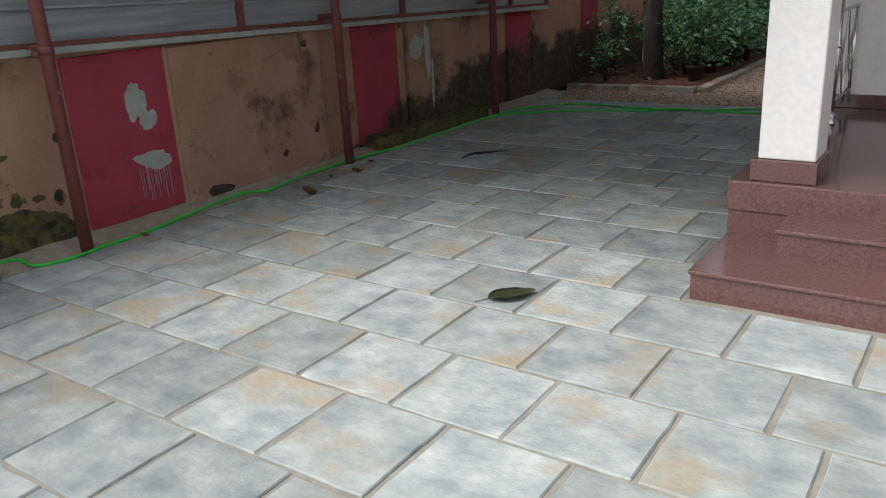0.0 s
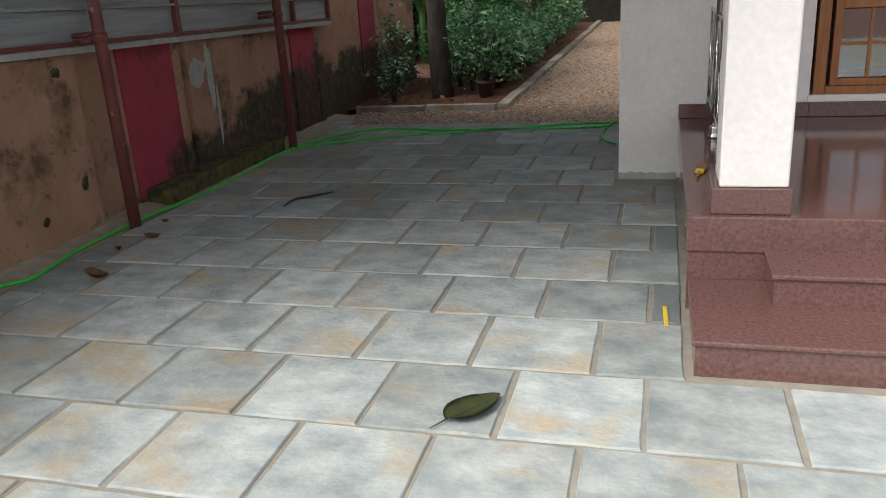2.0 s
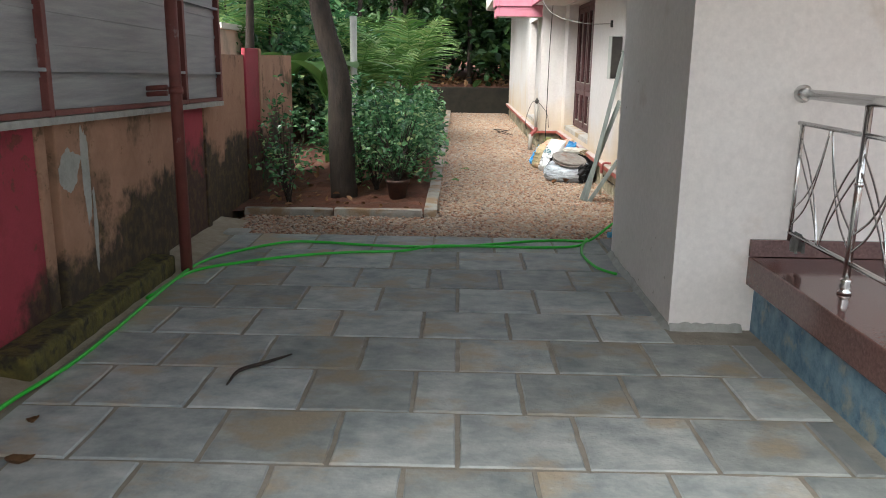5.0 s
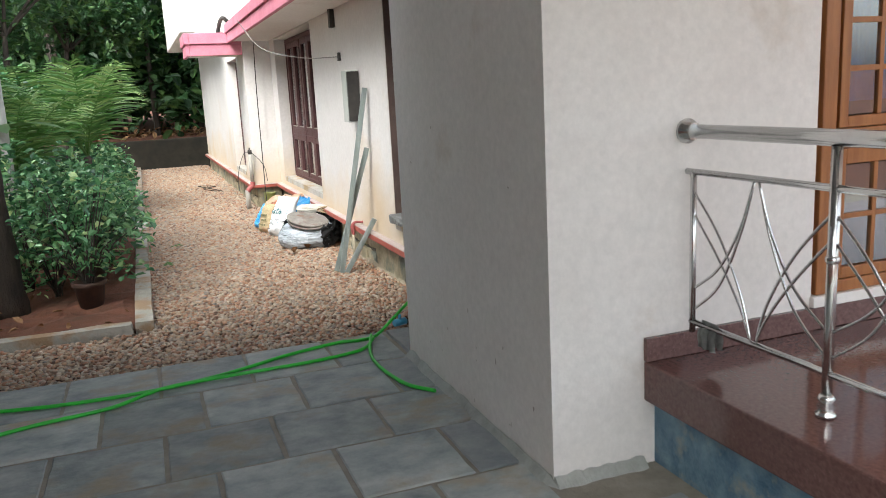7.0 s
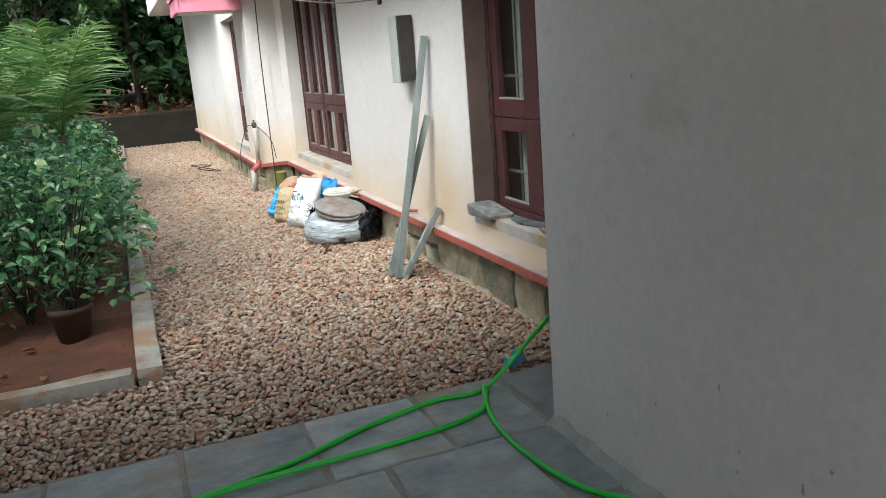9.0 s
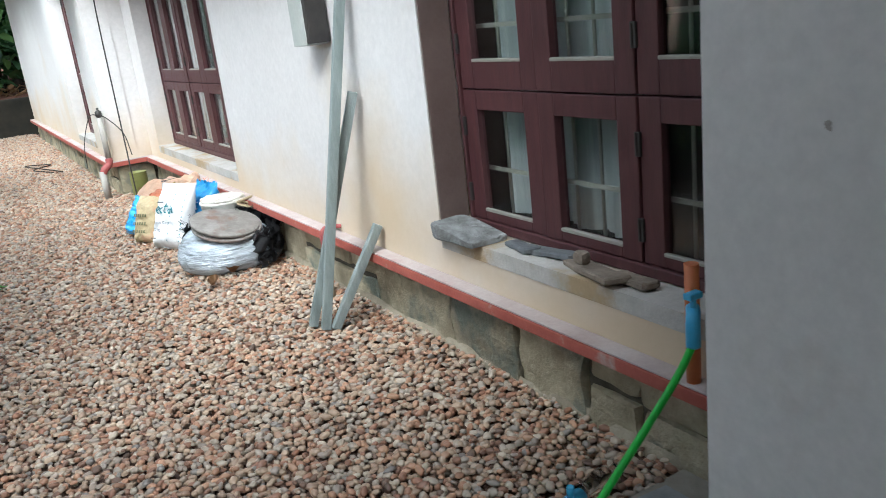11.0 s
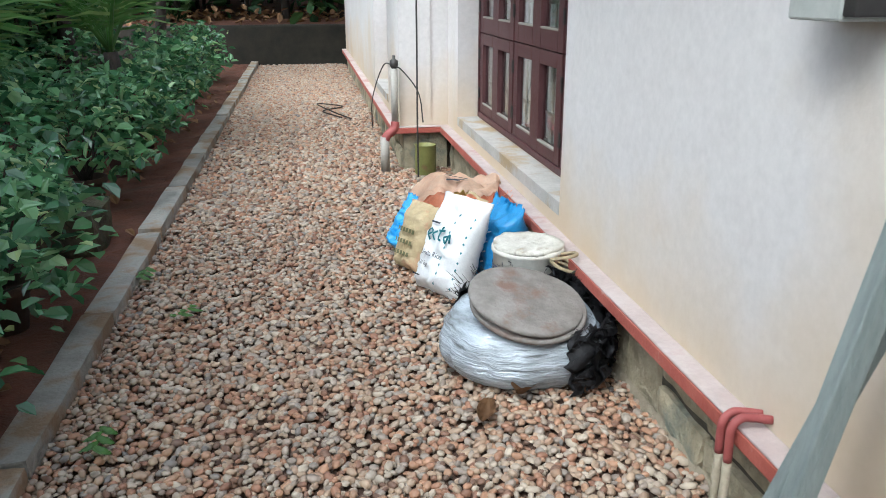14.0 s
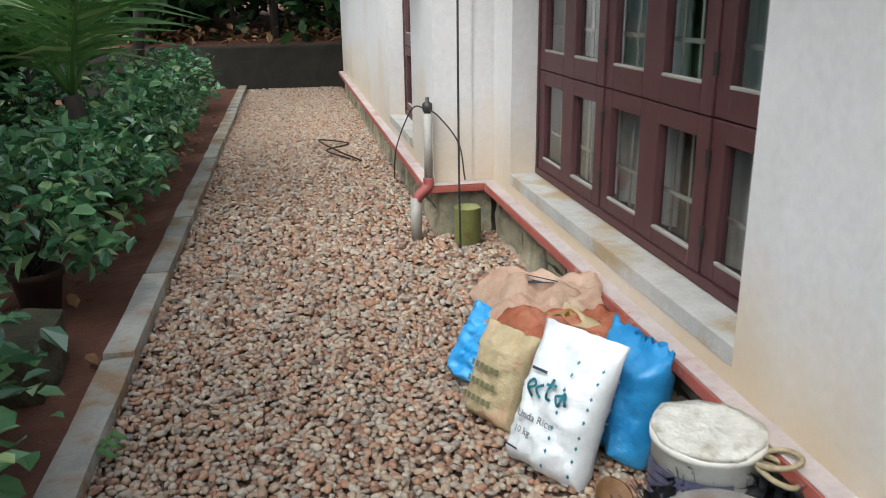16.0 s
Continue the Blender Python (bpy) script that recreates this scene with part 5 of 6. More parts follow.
lathe(bm, [(0.02, 0), (0.032, 0.02), (0.032, 0.06), (0.012, 0.075), (0.012, 0.10)], 12, (-1.487, 16.50, 0.80))
part("valve", bm, M_IRON, down, "black plastic valve")
can = empty("tin_can", "olive green tin can standing on the pebbles", "can")
bm = bmesh.new()
lathe(bm, [(0.082, 0), (0.085, 0.005), (0.083, 0.06), (0.085, 0.065), (0.083, 0.12), (0.085, 0.125), (0.083, 0.225), (0.087, 0.232), (0.083, 0.23), (0.08, 0.2), (0.01, 0.195)], 28, (-1.27, 16.33, -0.005))
part("tin", bm, M_CAN, can)

# scraps on the window sill
bm = bmesh.new()
rough_block(bm, -1.10, -0.925, 10.37, 10.655, 0.524, 0.60, 0.009, 3, 6)
for v in bm.verts:
    k = (v.co.y - 10.36) / 0.31
    v.co.z = 0.524 + max(0.0, v.co.z - 0.524) * (0.3 + 0.7 * min(1, max(0, k)))
    v.co.x -= 0.02 * k
thing("stone_slab", bm, surf("dark_rough_stone", (0.12, 0.12, 0.115), (0.30, 0.31, 0.31), 16, 0.9, 1.0, c3=(0.45, 0.46, 0.46), scale3=12, amount3=0.2), "rough broken grey stone lying on the sill corner", "stone")
M_SCRAP = surf("dusty_brown_scrap", (0.17, 0.135, 0.105), (0.30, 0.25, 0.20), 12, 0.9, 0.5)
M_SLATE = surf("dark_scrap", (0.10, 0.11, 0.12), (0.18, 0.19, 0.20), 12, 0.7, 0.4)
for k, (x, y, l, wv, rz, mt) in enumerate(((-0.97, 10.22, 0.2, 0.07, 78, M_SLATE), (-0.95, 10.05, 0.22, 0.07, 95, M_SLATE), (-0.99, 9.78, 0.34, 0.10, 74, M_SCRAP), (-0.97, 9.62, 0.2, 0.07, 80, M_SCRAP))):
    bm = bmesh.new()
    rough_block(bm, -l / 2, l / 2, -wv / 2, wv / 2, 0, 0.025, 0.008, k, 3)
    thing("tile_scrap", bm, mt, "broken flat scrap of tile on the sill", "scrap", "scraps on the sill", at=pose(x, y, 0.524, 3, 4, rz))
bm = bmesh.new()
rough_block(bm, -1.0, -0.95, 9.83, 9.89, 0.545, 0.59, 0.008, 8, 2)
thing("brick_scrap", bm, M_SCRAP, "small brown brick scrap on the sill", "scrap")

# garden tap and hose
tap = empty("garden_tap", "orange standpipe with a blue plastic tap by the wall", "tap")
bm = bmesh.new()
tube(bm, [(-1.09, 9.27, 0.343), (-1.09, 9.27, 0.70)], 0.021, 12)
part("standpipe", bm, M_ORANGE, tap)
bm = bmesh.new()
tube(bm, spline([(-1.09, 9.27, 0.57), (-1.12, 9.24, 0.575), (-1.15, 9.215, 0.55), (-1.155, 9.21, 0.49)], 5), 0.02, 10)
tube(bm, [(-1.125, 9.235, 0.57), (-1.125, 9.235, 0.62)], 0.009, 8)
box(bm, -1.15, -1.10, 9.22, 9.25, 0.615, 0.635, 0.005)
part("valve", bm, M_TAP, tap, "bright blue valve")
hose = empty("garden_hose", "bright green garden hose trailing over the paving", "hose")


def hose_run(pts):
    bm = bmesh.new()
    tube(bm, spline(pts, 8), 0.011, 8)
    part("hose_run", bm, M_HOSE, hose)


hose_run([(-1.155, 9.21, 0.50), (-1.22, 9.212, 0.42), (-1.36, 9.216, 0.29), (-1.54, 9.22, 0.135), (-1.68, 9.225, 0.02), (-1.80, 9.2, 0.012), (-1.95, 9.22, 0.012), (-2.27, 9.14, 0.012), (-2.6, 9.0, 0.012), (-2.83, 8.93, 0.012), (-3.14, 8.88, 0.012), (-3.57, 8.9, 0.012), (-4.0, 8.98, 0.012), (-4.3, 8.95, 0.012), (-4.62, 8.6, 0.012), (-4.80, 8.2, 0.012), (-4.82, 7.6, 0.012), (-4.80, 6.74, 0.012), (-4.80, 6.18, 0.012), (-4.85, 5.7, 0.02), (-4.87, 5.3, 0.02), (-4.86, 4.8, 0.02), (-4.80, 4.38, 0.015), (-4.88, 4.16, 0.03), (-4.86, 3.87, 0.03), (-4.78, 3.17, 0.012), (-4.78, 2.86, 0.012), (-4.76, 2.58, 0.012), (-4.84, 2.39, 0.012), (-5.05, 2.34, 0.03), (-5.0, 1.9, 0.02), (-4.9, 0.5, 0.02)])
hose_run([(-1.72, 9.15, 0.03), (-1.85, 9.0, 0.012), (-2.21, 8.93, 0.012), (-2.7, 8.9, 0.02), (-3.04, 8.84, 0.03), (-3.31, 8.72, 0.012), (-3.68, 8.65, 0.012), (-4.1, 8.5, 0.012), (-4.5, 8.25, 0.012), (-4.78, 7.95, 0.012), (-4.85, 7.3, 0.012)])
hose_run([(-1.72, 9.2, 0.035), (-1.80, 8.95, 0.012), (-1.83, 8.66, 0.012), (-1.78, 8.30, 0.012), (-1.67, 8.12, 0.012)])
fit_v = empty("hose_fitting", "loose blue plastic hose fitting and clear bottle on the pebbles", "fitting")
bm = bmesh.new()
tube(bm, [(-1.50, 9.40, 0.03), (-1.41, 9.42, 0.03)], 0.026, 10)
tube(bm, [(-1.455, 9.41, 0.05), (-1.455, 9.41, 0.085)], 0.012, 8)
part("coupling", bm, M_TAP, fit_v)
bm = bmesh.new()
lathe(bm, [(0.028, 0), (0.03, 0.01), (0.03, 0.11), (0.012, 0.15), (0.012, 0.17)], 16)
bm.transform(pose(-1.40, 9.43, 0.03, 0, 90, 12))
part("bottle", bm, M_GLASS, fit_v, "clear plastic bottle")
bm = bmesh.new()
rough_block(bm, -1.585, -1.16, 8.80, 9.33, -0.06, 0.012, 0.008, 2, 3)
thing("stone_block", bm, M_STRIP, "dark wet stone block at the paving edge", "stone")

# small things on the paving and veranda
def leaf_shape(bm, ln, wd, curl, fold, notch=0.0):
    n = 12
    rows = []
    for k in range(n + 1):
        t = k / n
        w = wd / 2 * math.sin(math.pi * t ** 0.8) ** 0.75 if 0 < k < n else 0.002
        z = curl * (t - 0.5) ** 2 * 4
        rows.append([bm.verts.new((ln * (t - 0.5), s * w, z + fold * abs(s) * w * 2 + 0.004 * noise.noise(Vector((t * 7, s * 3, ln * 50))))) for s in (-1, -0.5, 0, 0.5, 1)])
    for p, q in zip(rows, rows[1:]):
        for i in range(4):
            bm.faces.new((p[i], p[i + 1], q[i + 1], q[i])).smooth = True


big = empty("fallen_leaf", "large olive-green fallen leaf on the paving", "leaf", at=pose(-1.93, 3.34, 0.008, 0, 0, 52))
bm = bmesh.new()
leaf_shape(bm, 0.27, 0.15, 0.012, 0.12)
bmesh.ops.solidify(bm, geom=bm.faces[:], thickness=0.001)
part("blade", bm, M_OLIVE, big)
bm = bmesh.new()
tube(bm, [(-0.12, 0, 0.006), (-0.21, -0.01, 0.006)], 0.003, 6)
tube(bm, spline([(-0.12, 0, 0.008), (0, 0, 0.006), (0.12, 0, 0.011)], 4), 0.002, 5)
part("stalk", bm, M_OLIVE, big)
rng = random.Random(31)
for x, y, ln in ((-4.40, 4.42, 0.16), (-4.52, 5.15, 0.11), (-4.60, 4.9, 0.08), (-1.62, 12.52, 0.13), (-1.45, 12.66, 0.16), (-4.7, 3.1, 0.07), (-4.65, 5.5, 0.08)):
    bm = bmesh.new()
    leaf_shape(bm, ln, ln * 0.5, ln * 0.25, 0.5)
    bmesh.ops.solidify(bm, geom=bm.faces[:], thickness=0.001)
    thing("dry_leaf", bm, M_DRY, "curled brown dry leaf on the ground", "leaf", "dry leaves", at=pose(x, y, 0.012, 0, 8, rng.uniform(0, 360)))
for x, y in ((-2.88, 12.6), (-2.78, 13.55), (-3.02, 14.2)):
    twig = empty("green_sprig", "small fresh green sprig lying on the pebbles", "sprig", "green sprigs", at=pose(x, y, 0.02, 0, 0, rng.uniform(0, 360)))
    for k in range(5):
        bm = bmesh.new()
        leaf_shape(bm, 0.07, 0.035, 0.01, 0.2)
        bm.transform(pose(0.03 * k, 0.02 * (-1) ** k, 0.012, 0, 10, 60 * (-1) ** k))
        part("leaflet", bm, M_PALM, twig)
bm = bmesh.new()
tube(bm, spline([(-3.95, 5.95, 0.008), (-3.93, 6.1, 0.02), (-3.82, 6.22, 0.02), (-3.72, 6.36, 0.012)], 6), [0.004 + 0.006 * math.sin(math.pi * k / 18) for k in range(19)], 6)
thing("fallen_twig", bm, M_BARK, "dark curved fallen twig on the paving", "twig")
bm = bmesh.new()
box(bm, -4.92, -4.72, 9.26, 9.44, -0.005, 0.022, 0.004)
thing("loose_tile", bm, M_CEM, "loose pale grey tile by the kerb corner", "tile", at=pose(0, 0, 0.0, 0, 0, 0))
for k in range(3):
    bm = bmesh.new()
    rough_block(bm, -0.1, 0.1, -0.055, 0.055, 0, 0.06, 0.004, k, 2)
    thing("cement_brick", bm, M_CEM, "grey cement brick stacked by the wall foot", "brick", "bricks by the wall", at=pose(-4.93 + 0.02 * k, 2.02 + 0.07 * (k % 2), 0.002 + 0.064 * (k > 1), 0, 0, 30 + 14 * k))
bm = bmesh.new()
box(bm, -1.245, -1.225, 4.2, 4.42, 0.004, 0.012, 0.002)
thing("yellow_strip", bm, M_YELLOW, "thin yellow plastic strip on the paving", "strip", at=pose(0.15, 0.02, 0, 0, 0, 2))
brush = empty("paint_brush", "worn paint brush with a yellow ferrule on the veranda edge", "brush", at=pose(-1.07, 5.22, 0.455, 0, 0, -8))
bm = bmesh.new()
box(bm, -0.022, 0.022, -0.02, 0.03, 0.0, 0.018, 0.004)
part("ferrule", bm, M_YELLOW, brush, "yellow ferrule")
bm = bmesh.new()
box(bm, -0.03, 0.03, 0.031, 0.16, 0.002, 0.018, 0.006)
part("bristles", bm, M_DRY, brush)
bm = bmesh.new()
tube(bm, [(0, -0.021, 0.01), (0, -0.10, 0.012)], [0.010, 0.007], 8)
part("handle", bm, M_WOOD, brush)
cloth = empty("grey_cloth", "grey rag hung over the bottom rail", "cloth")
bm = bmesh.new()
g = []
for i in range(13):
    col = []
    for j in range(-8, 9):
        s = j / 8
        x = RX + 0.022 * math.sin(s * 1.57) + 0.008 * math.sin(i * 1.1) * abs(s)
        z = 0.628 - 0.11 * abs(s) ** 1.3 - 0.01 * noise.noise(Vector((i, j, 1)))
        col.append(bm.verts.new((x, 6.84 - 0.10 * i / 12 + 0.006 * math.sin(j), z)))
    g.append(col)
for p, q in zip(g, g[1:]):
    for j in range(16):
        bm.faces.new((p[j], p[j + 1], q[j + 1], q[j])).smooth = True
bmesh.ops.solidify(bm, geom=bm.faces[:], thickness=0.003)
part("rag", bm, M_CLOTH, cloth)
bm = bmesh.new()
tube(bm, spline([(-1.8, 19.2, 0.01), (-2.0, 19.6, 0.03), (-1.75, 20.0, 0.02), (-2.05, 20.3, 0.02), (-1.9, 19.5, 0.04), (-1.7, 19.1, 0.01)], 8), 0.008, 6)
thing("dropped_cable", bm, M_BARK, "dark cable lying on the far pebbles", "cable")
ac = empty("outdoor_unit", "white outdoor cooling unit standing on the sunshade", "air conditioner")
bm = bmesh.new()
box(bm, -2.03, -1.74, 16.85, 17.25, 2.352, 3.1, 0.01)
part("case", bm, M_WHITE, ac)
bm = bmesh.new()
tube(bm, spline([(-1.76, 16.9, 2.5), (-1.68, 16.75, 2.78), (-1.58, 16.8, 2.74), (-1.46, 17.0, 2.6)], 6), 0.03, 8)
part("hose_loop", bm, M_IRON, ac, "black pipe loop")

# ---- planting: leaves are folded blades in clumps
def leaf_cloud(name, mat, parent, tips, per, size, spread, seed, droop=0.3, label=""):
    """A crown: several leaves round every twig tip."""
    r = np.random.default_rng(seed)
    tips = np.repeat(np.asarray(tips, float), per, axis=0)
    n = len(tips)
    c = tips + r.normal(0, 1, (n, 3)) * spread
    d = r.normal(0, 1, (n, 3)) * (1, 1, 0.55)
    d[:, 2] -= droop
    d /= np.linalg.norm(d, axis=1)[:, None]
    s = np.cross(d, r.normal(0, 0.35, (n, 3)) + (0, 0, 1))
    s /= np.linalg.norm(s, axis=1)[:, None] + 1e-9
    u = np.cross(s, d)
    ln = size * r.uniform(0.6, 1.25, (n, 1))
    wd = ln * r.uniform(0.28, 0.42, (n, 1))
    v = np.stack([c, c + d * ln * 0.3 + s * wd * 0.9 + u * wd * 0.3, c + d * ln * 0.7 + s * wd * 0.7 + u * wd * 0.25, c + d * ln - u * ln * 0.12, c + d * ln * 0.7 - s * wd * 0.7 + u * wd * 0.25, c + d * ln * 0.3 - s * wd * 0.9 + u * wd * 0.3], 1)
    me = bpy.data.meshes.new(name)
    me.from_pydata(v.reshape(-1, 3).tolist(), [], [q for i in range(0, 6 * n, 6) for q in ((i, i + 1, i + 2, i + 3), (i, i + 3, i + 4, i + 5))])
    me.materials.append(mat)
    ob = new(name, me)
    ob.parent = parent
    return tagged(ob, label)


def blob_tips(r, centre, radii, n, hollow=0.5):
    p = r.normal(0, 1, (n, 3))
    p /= np.linalg.norm(p, axis=1)[:, None]
    p *= r.uniform(hollow, 1.0, (n, 1)) ** 0.7
    return np.asarray(centre) + p * np.asarray(radii) * r.uniform(0.8, 1.12, (n, 1))


def shrub(x, y, top, rad, seed, pot=True, leaf=0.075, n=90, per=9, label="leafy green shrub in a dark clay pot", mat=None):
    r = np.random.default_rng(seed)
    sh = empty("potted_shrub" if pot else "garden_shrub", label, "shrub", "shrubs in the bed")
    foot = 0.03
    if pot:
        bm = bmesh.new()
        lathe(bm, [(0.09, 0), (0.12, 0.18), (0.135, 0.185), (0.135, 0.22), (0.12, 0.22), (0.11, 0.19), (0.01, 0.185)], 20, (x, y, 0.0))
        part("pot", bm, M_TERRA, sh, "dark clay pot")
        foot = 0.18
    mid = foot + (top - foot) * 0.55
    tips = blob_tips(r, (x, y, mid), (rad * 1.15, rad * 1.15, (top - mid) * 1.15), int(n * 0.5), 0.45)
    tips = tips[tips[:, 2] > 0.14]
    bm = bmesh.new()
    for p in tips[::3]:
        b = Vector((x + r.uniform(-0.03, 0.03), y + r.uniform(-0.03, 0.03), foot))
        e = Vector(p)
        m = b.lerp(e, 0.5) + Vector((0, 0, 0.08))
        tube(bm, [b, m, e], [0.007, 0.005, 0.002], 4, False)
    part("stem", bm, M_BARK, sh, "thin brown stems")
    leaf_cloud("crown", mat or M_LEAF, sh, tips, per, leaf * 1.15, 0.06, seed + 1, 0.1)
    return sh


LP = "leafy green shrub in a dark clay pot"
LG = "dense dark green garden shrub in the soil"
shrub(-3.52, 11.25, 1.15, 0.46, 1, True, 0.068, 120, 9)
shrub(-3.50, 12.4, 0.80, 0.44, 22, False, 0.07, 130, 9, LG)
shrub(-3.80, 11.70, 1.1, 0.42, 2, False, 0.068, 90, 9, LG)
shrub(-3.55, 12.05, 1.2, 0.45, 3, True, 0.07, 115, 9)
shrub(-4.65, 10.75, 0.95, 0.30, 4, False, 0.06, 60, 7, "sparse thin-stemmed shrub by the wall")
shrub(-4.85, 11.6, 1.3, 0.32, 5, False, 0.06, 70, 7, "sparse thin-stemmed shrub by the wall")
shrub(-4.05, 12.0, 1.25, 0.5, 6, False, 0.08, 130, 10, LG)
shrub(-3.50, 12.85, 0.86, 0.46, 7, True, 0.075, 150, 9)
shrub(-3.50, 13.6, 0.78, 0.44, 8, True, 0.078, 130, 9)
shrub(-4.1, 13.4, 0.8, 0.42, 9, False, 0.08, 110, 9, LG)
shrub(-3.72, 14.25, 0.70, 0.40, 10, True, 0.08, 120, 9)
shrub(-3.64, 15.65, 0.86, 0.46, 11, True, 0.085, 130, 9)
shrub(-4.15, 15.1, 0.85, 0.45, 12, False, 0.085, 120, 9, LG)
shrub(-3.60, 16.6, 0.85, 0.42, 13, True, 0.085, 130, 9)
shrub(-4.3, 16.5, 0.9, 0.45, 14, False, 0.085, 110, 9, LG)
shrub(-3.65, 17.7, 0.8, 0.42, 15, True, 0.085, 120, 9)
shrub(-3.60, 18.8, 0.85, 0.42, 16, True, 0.09, 120, 9)
shrub(-3.65, 20.0, 0.8, 0.42, 17, True, 0.09, 110, 9)
shrub(-3.75, 21.4, 0.85, 0.5, 18, False, 0.09, 110, 9, LG)
shrub(-3.8, 23.0, 0.9, 0.5, 19, False, 0.10, 100, 9, LG)
shrub(-4.4, 18.4, 1.0, 0.55, 20, False, 0.10, 110, 9, LG)
shrub(-4.5, 20.5, 1.1, 0.6, 21, False, 0.10, 110, 9, LG)
bm = bmesh.new()
rough_block(bm, -3.70, -3.34, 14.55, 14.98, -0.03, 0.25, 0.03, 3, 4)
thing("mossy_rock", bm, M_ROCK, "rounded mossy brown rock in the bed", "rock")

tree = empty("leaning_tree", "dark-barked tree leaning over the planting bed", "tree")
bm = bmesh.new()
tube(bm, spline([(-4.13, 11.3, -0.05), (-4.16, 11.3, 0.65), (-4.18, 11.3, 1.35), (-4.33, 11.3, 1.87), (-4.42, 11.3, 2.38), (-4.64, 11.4, 3.08), (-4.67, 11.6, 4.2)], 5), [0.15 - 0.0025 * k for k in range(31)], 14)
for v in bm.verts:
    v.co += Vector((1, 0.7, 0)) * 0.018 * noise.noise(v.co * 5)
part("trunk", bm, M_BARK, tree)
r = np.random.default_rng(77)
tips = np.concatenate([blob_tips(r, c, (0.9, 0.9, 0.55), 70, 0.2) for c in ((-4.5, 11.7, 3.3), (-5.4, 12.8, 3.4), (-4.8, 13.4, 3.6), (-5.2, 11.4, 3.6), (-4.6, 12.0, 4.4), (-4.0, 10.9, 3.4), (-4.9, 10.6, 3.5), (-4.5, 10.4, 3.9))])
for k, e in enumerate(((-5.4, 12.9, 3.5), (-4.8, 13.3, 3.5), (-5.2, 11.5, 3.5))):
    bm = bmesh.new()
    b = Vector((-4.47, 11.3, 2.43 + 0.12 * k))
    tube(bm, spline([b, b.lerp(Vector(e), 0.5) + Vector((0, 0, 0.15)), e], 5), [0.06, 0.055, 0.05, 0.045, 0.04, 0.035, 0.03, 0.025, 0.02, 0.015, 0.01], 8)
    part("limb", bm, M_BARK, tree)
leaf_cloud("crown", M_LEAFD, tree, tips, 9, 0.16, 0.14, 78)


def palm(x, y, h, n, ln, seed, label, lift=76, drop=0.28):
    rng = random.Random(seed)
    pm = empty("palm", label, "palm", "young palms")
    bm = bmesh.new()
    tube(bm, [(x, y, -0.02), (x + 0.03, y, h * 0.5), (x, y, h)], [0.09, 0.075, 0.06], 10)
    part("trunk", bm, M_BARK, pm)
    for k in range(n):
        a = 2 * math.pi * k / n + rng.uniform(-0.3, 0.3)
        el = radians(lift + rng.uniform(-22, 18))
        out = Vector((math.cos(a), math.sin(a), 0))
        pts = []
        for i in range(11):
            t = i / 10
            pts.append(Vector((x, y, h)) + out * (ln * t * math.cos(el) + 0.25 * ln * t * t) + Vector((0, 0, ln * (t * math.sin(el) - drop * t * t))))
        bm = bmesh.new()
        tube(bm, pts, [0.02 - 0.0017 * i for i in range(11)], 5)
        m = 34
        side0 = out.cross(Vector((0, 0, 1))).normalized()
        for i in range(4, m):
            t = i / m * 10
            i0 = min(int(t), 9)
            p = pts[i0].lerp(pts[i0 + 1], t - i0)
            way = (pts[i0 + 1] - pts[i0]).normalized()
            l2 = ln * 0.34 * math.sin(math.pi * (0.12 + 0.8 * i / m))
            for s in (-1, 1):
                d = (way * 0.55 + side0 * s * 0.9 + Vector((0, 0, rng.uniform(-0.45, 0.05)))).normalized()
                e = p + d * l2 + Vector((0, 0, -0.12 * l2))
                w = way * 0.014
                mid = p.lerp(e, 0.45) + Vector((0, 0, 0.03))
                q = [bm.verts.new(c) for c in (p - w, p + w, mid + w, mid - w)]
                bm.faces.new(q)
                bm.faces.new((q[3], q[2], bm.verts.new(e)))
        part("frond", bm, M_PALM, pm)


palm(-3.75, 17.3, 0.9, 9, 1.9, 1, "young coconut palm with long arching fronds")
palm(-4.5, 15.6, 0.6, 8, 1.7, 2, "short young palm behind the shrubs")
palm(-4.7, 19.6, 1.3, 9, 2.2, 3, "young coconut palm with drooping dry fronds", 60, 0.5)
palm(-6.9, 17.0, 1.5, 9, 2.2, 4, "palm behind the compound wall", 70)


def banana(x, y, n, ln, seed):
    rng = random.Random(seed)
    b = empty("banana_plant", "banana plant with broad pale green leaves", "banana plant", "banana plants")
    bm = bmesh.new()
    tube(bm, [(x, y, -0.02), (x, y, 1.1)], [0.09, 0.06], 10)
    part("stem", bm, M_PALM, b)
    for k in range(n):
        a = 2 * math.pi * k / n + rng.uniform(-0.4, 0.4)
        out = Vector((math.cos(a), math.sin(a), 0))
        side = out.cross(Vector((0, 0, 1)))
        bm = bmesh.new()
        prev = None
        for i in range(13):
            t = i / 12
            p = Vector((x, y, 0.9)) + out * ln * (0.35 * t + 0.4 * t * t) + Vector((0, 0, ln * (1.1 * t - 0.75 * t * t)))
            w = 0.22 * math.sin(math.pi * min(1, 0.06 + t * 0.94)) ** 0.6 * rng.uniform(0.85, 1)
            row = [bm.verts.new(p + side * w * s + Vector((0, 0, 0.12 * abs(s) * w))) for s in (-1, 0, 1)]
            if prev:
                for j in range(2):
                    bm.faces.new((prev[j], prev[j + 1], row[j + 1], row[j])).smooth = True
            prev = row
        part("leaf_blade", bm, M_PALM, b)


banana(-4.75, 14.3, 6, 1.4, 1)
banana(-5.9, 16.6, 6, 1.7, 2)
banana(-4.9, 22.2, 6, 1.7, 3)
bm = bmesh.new()
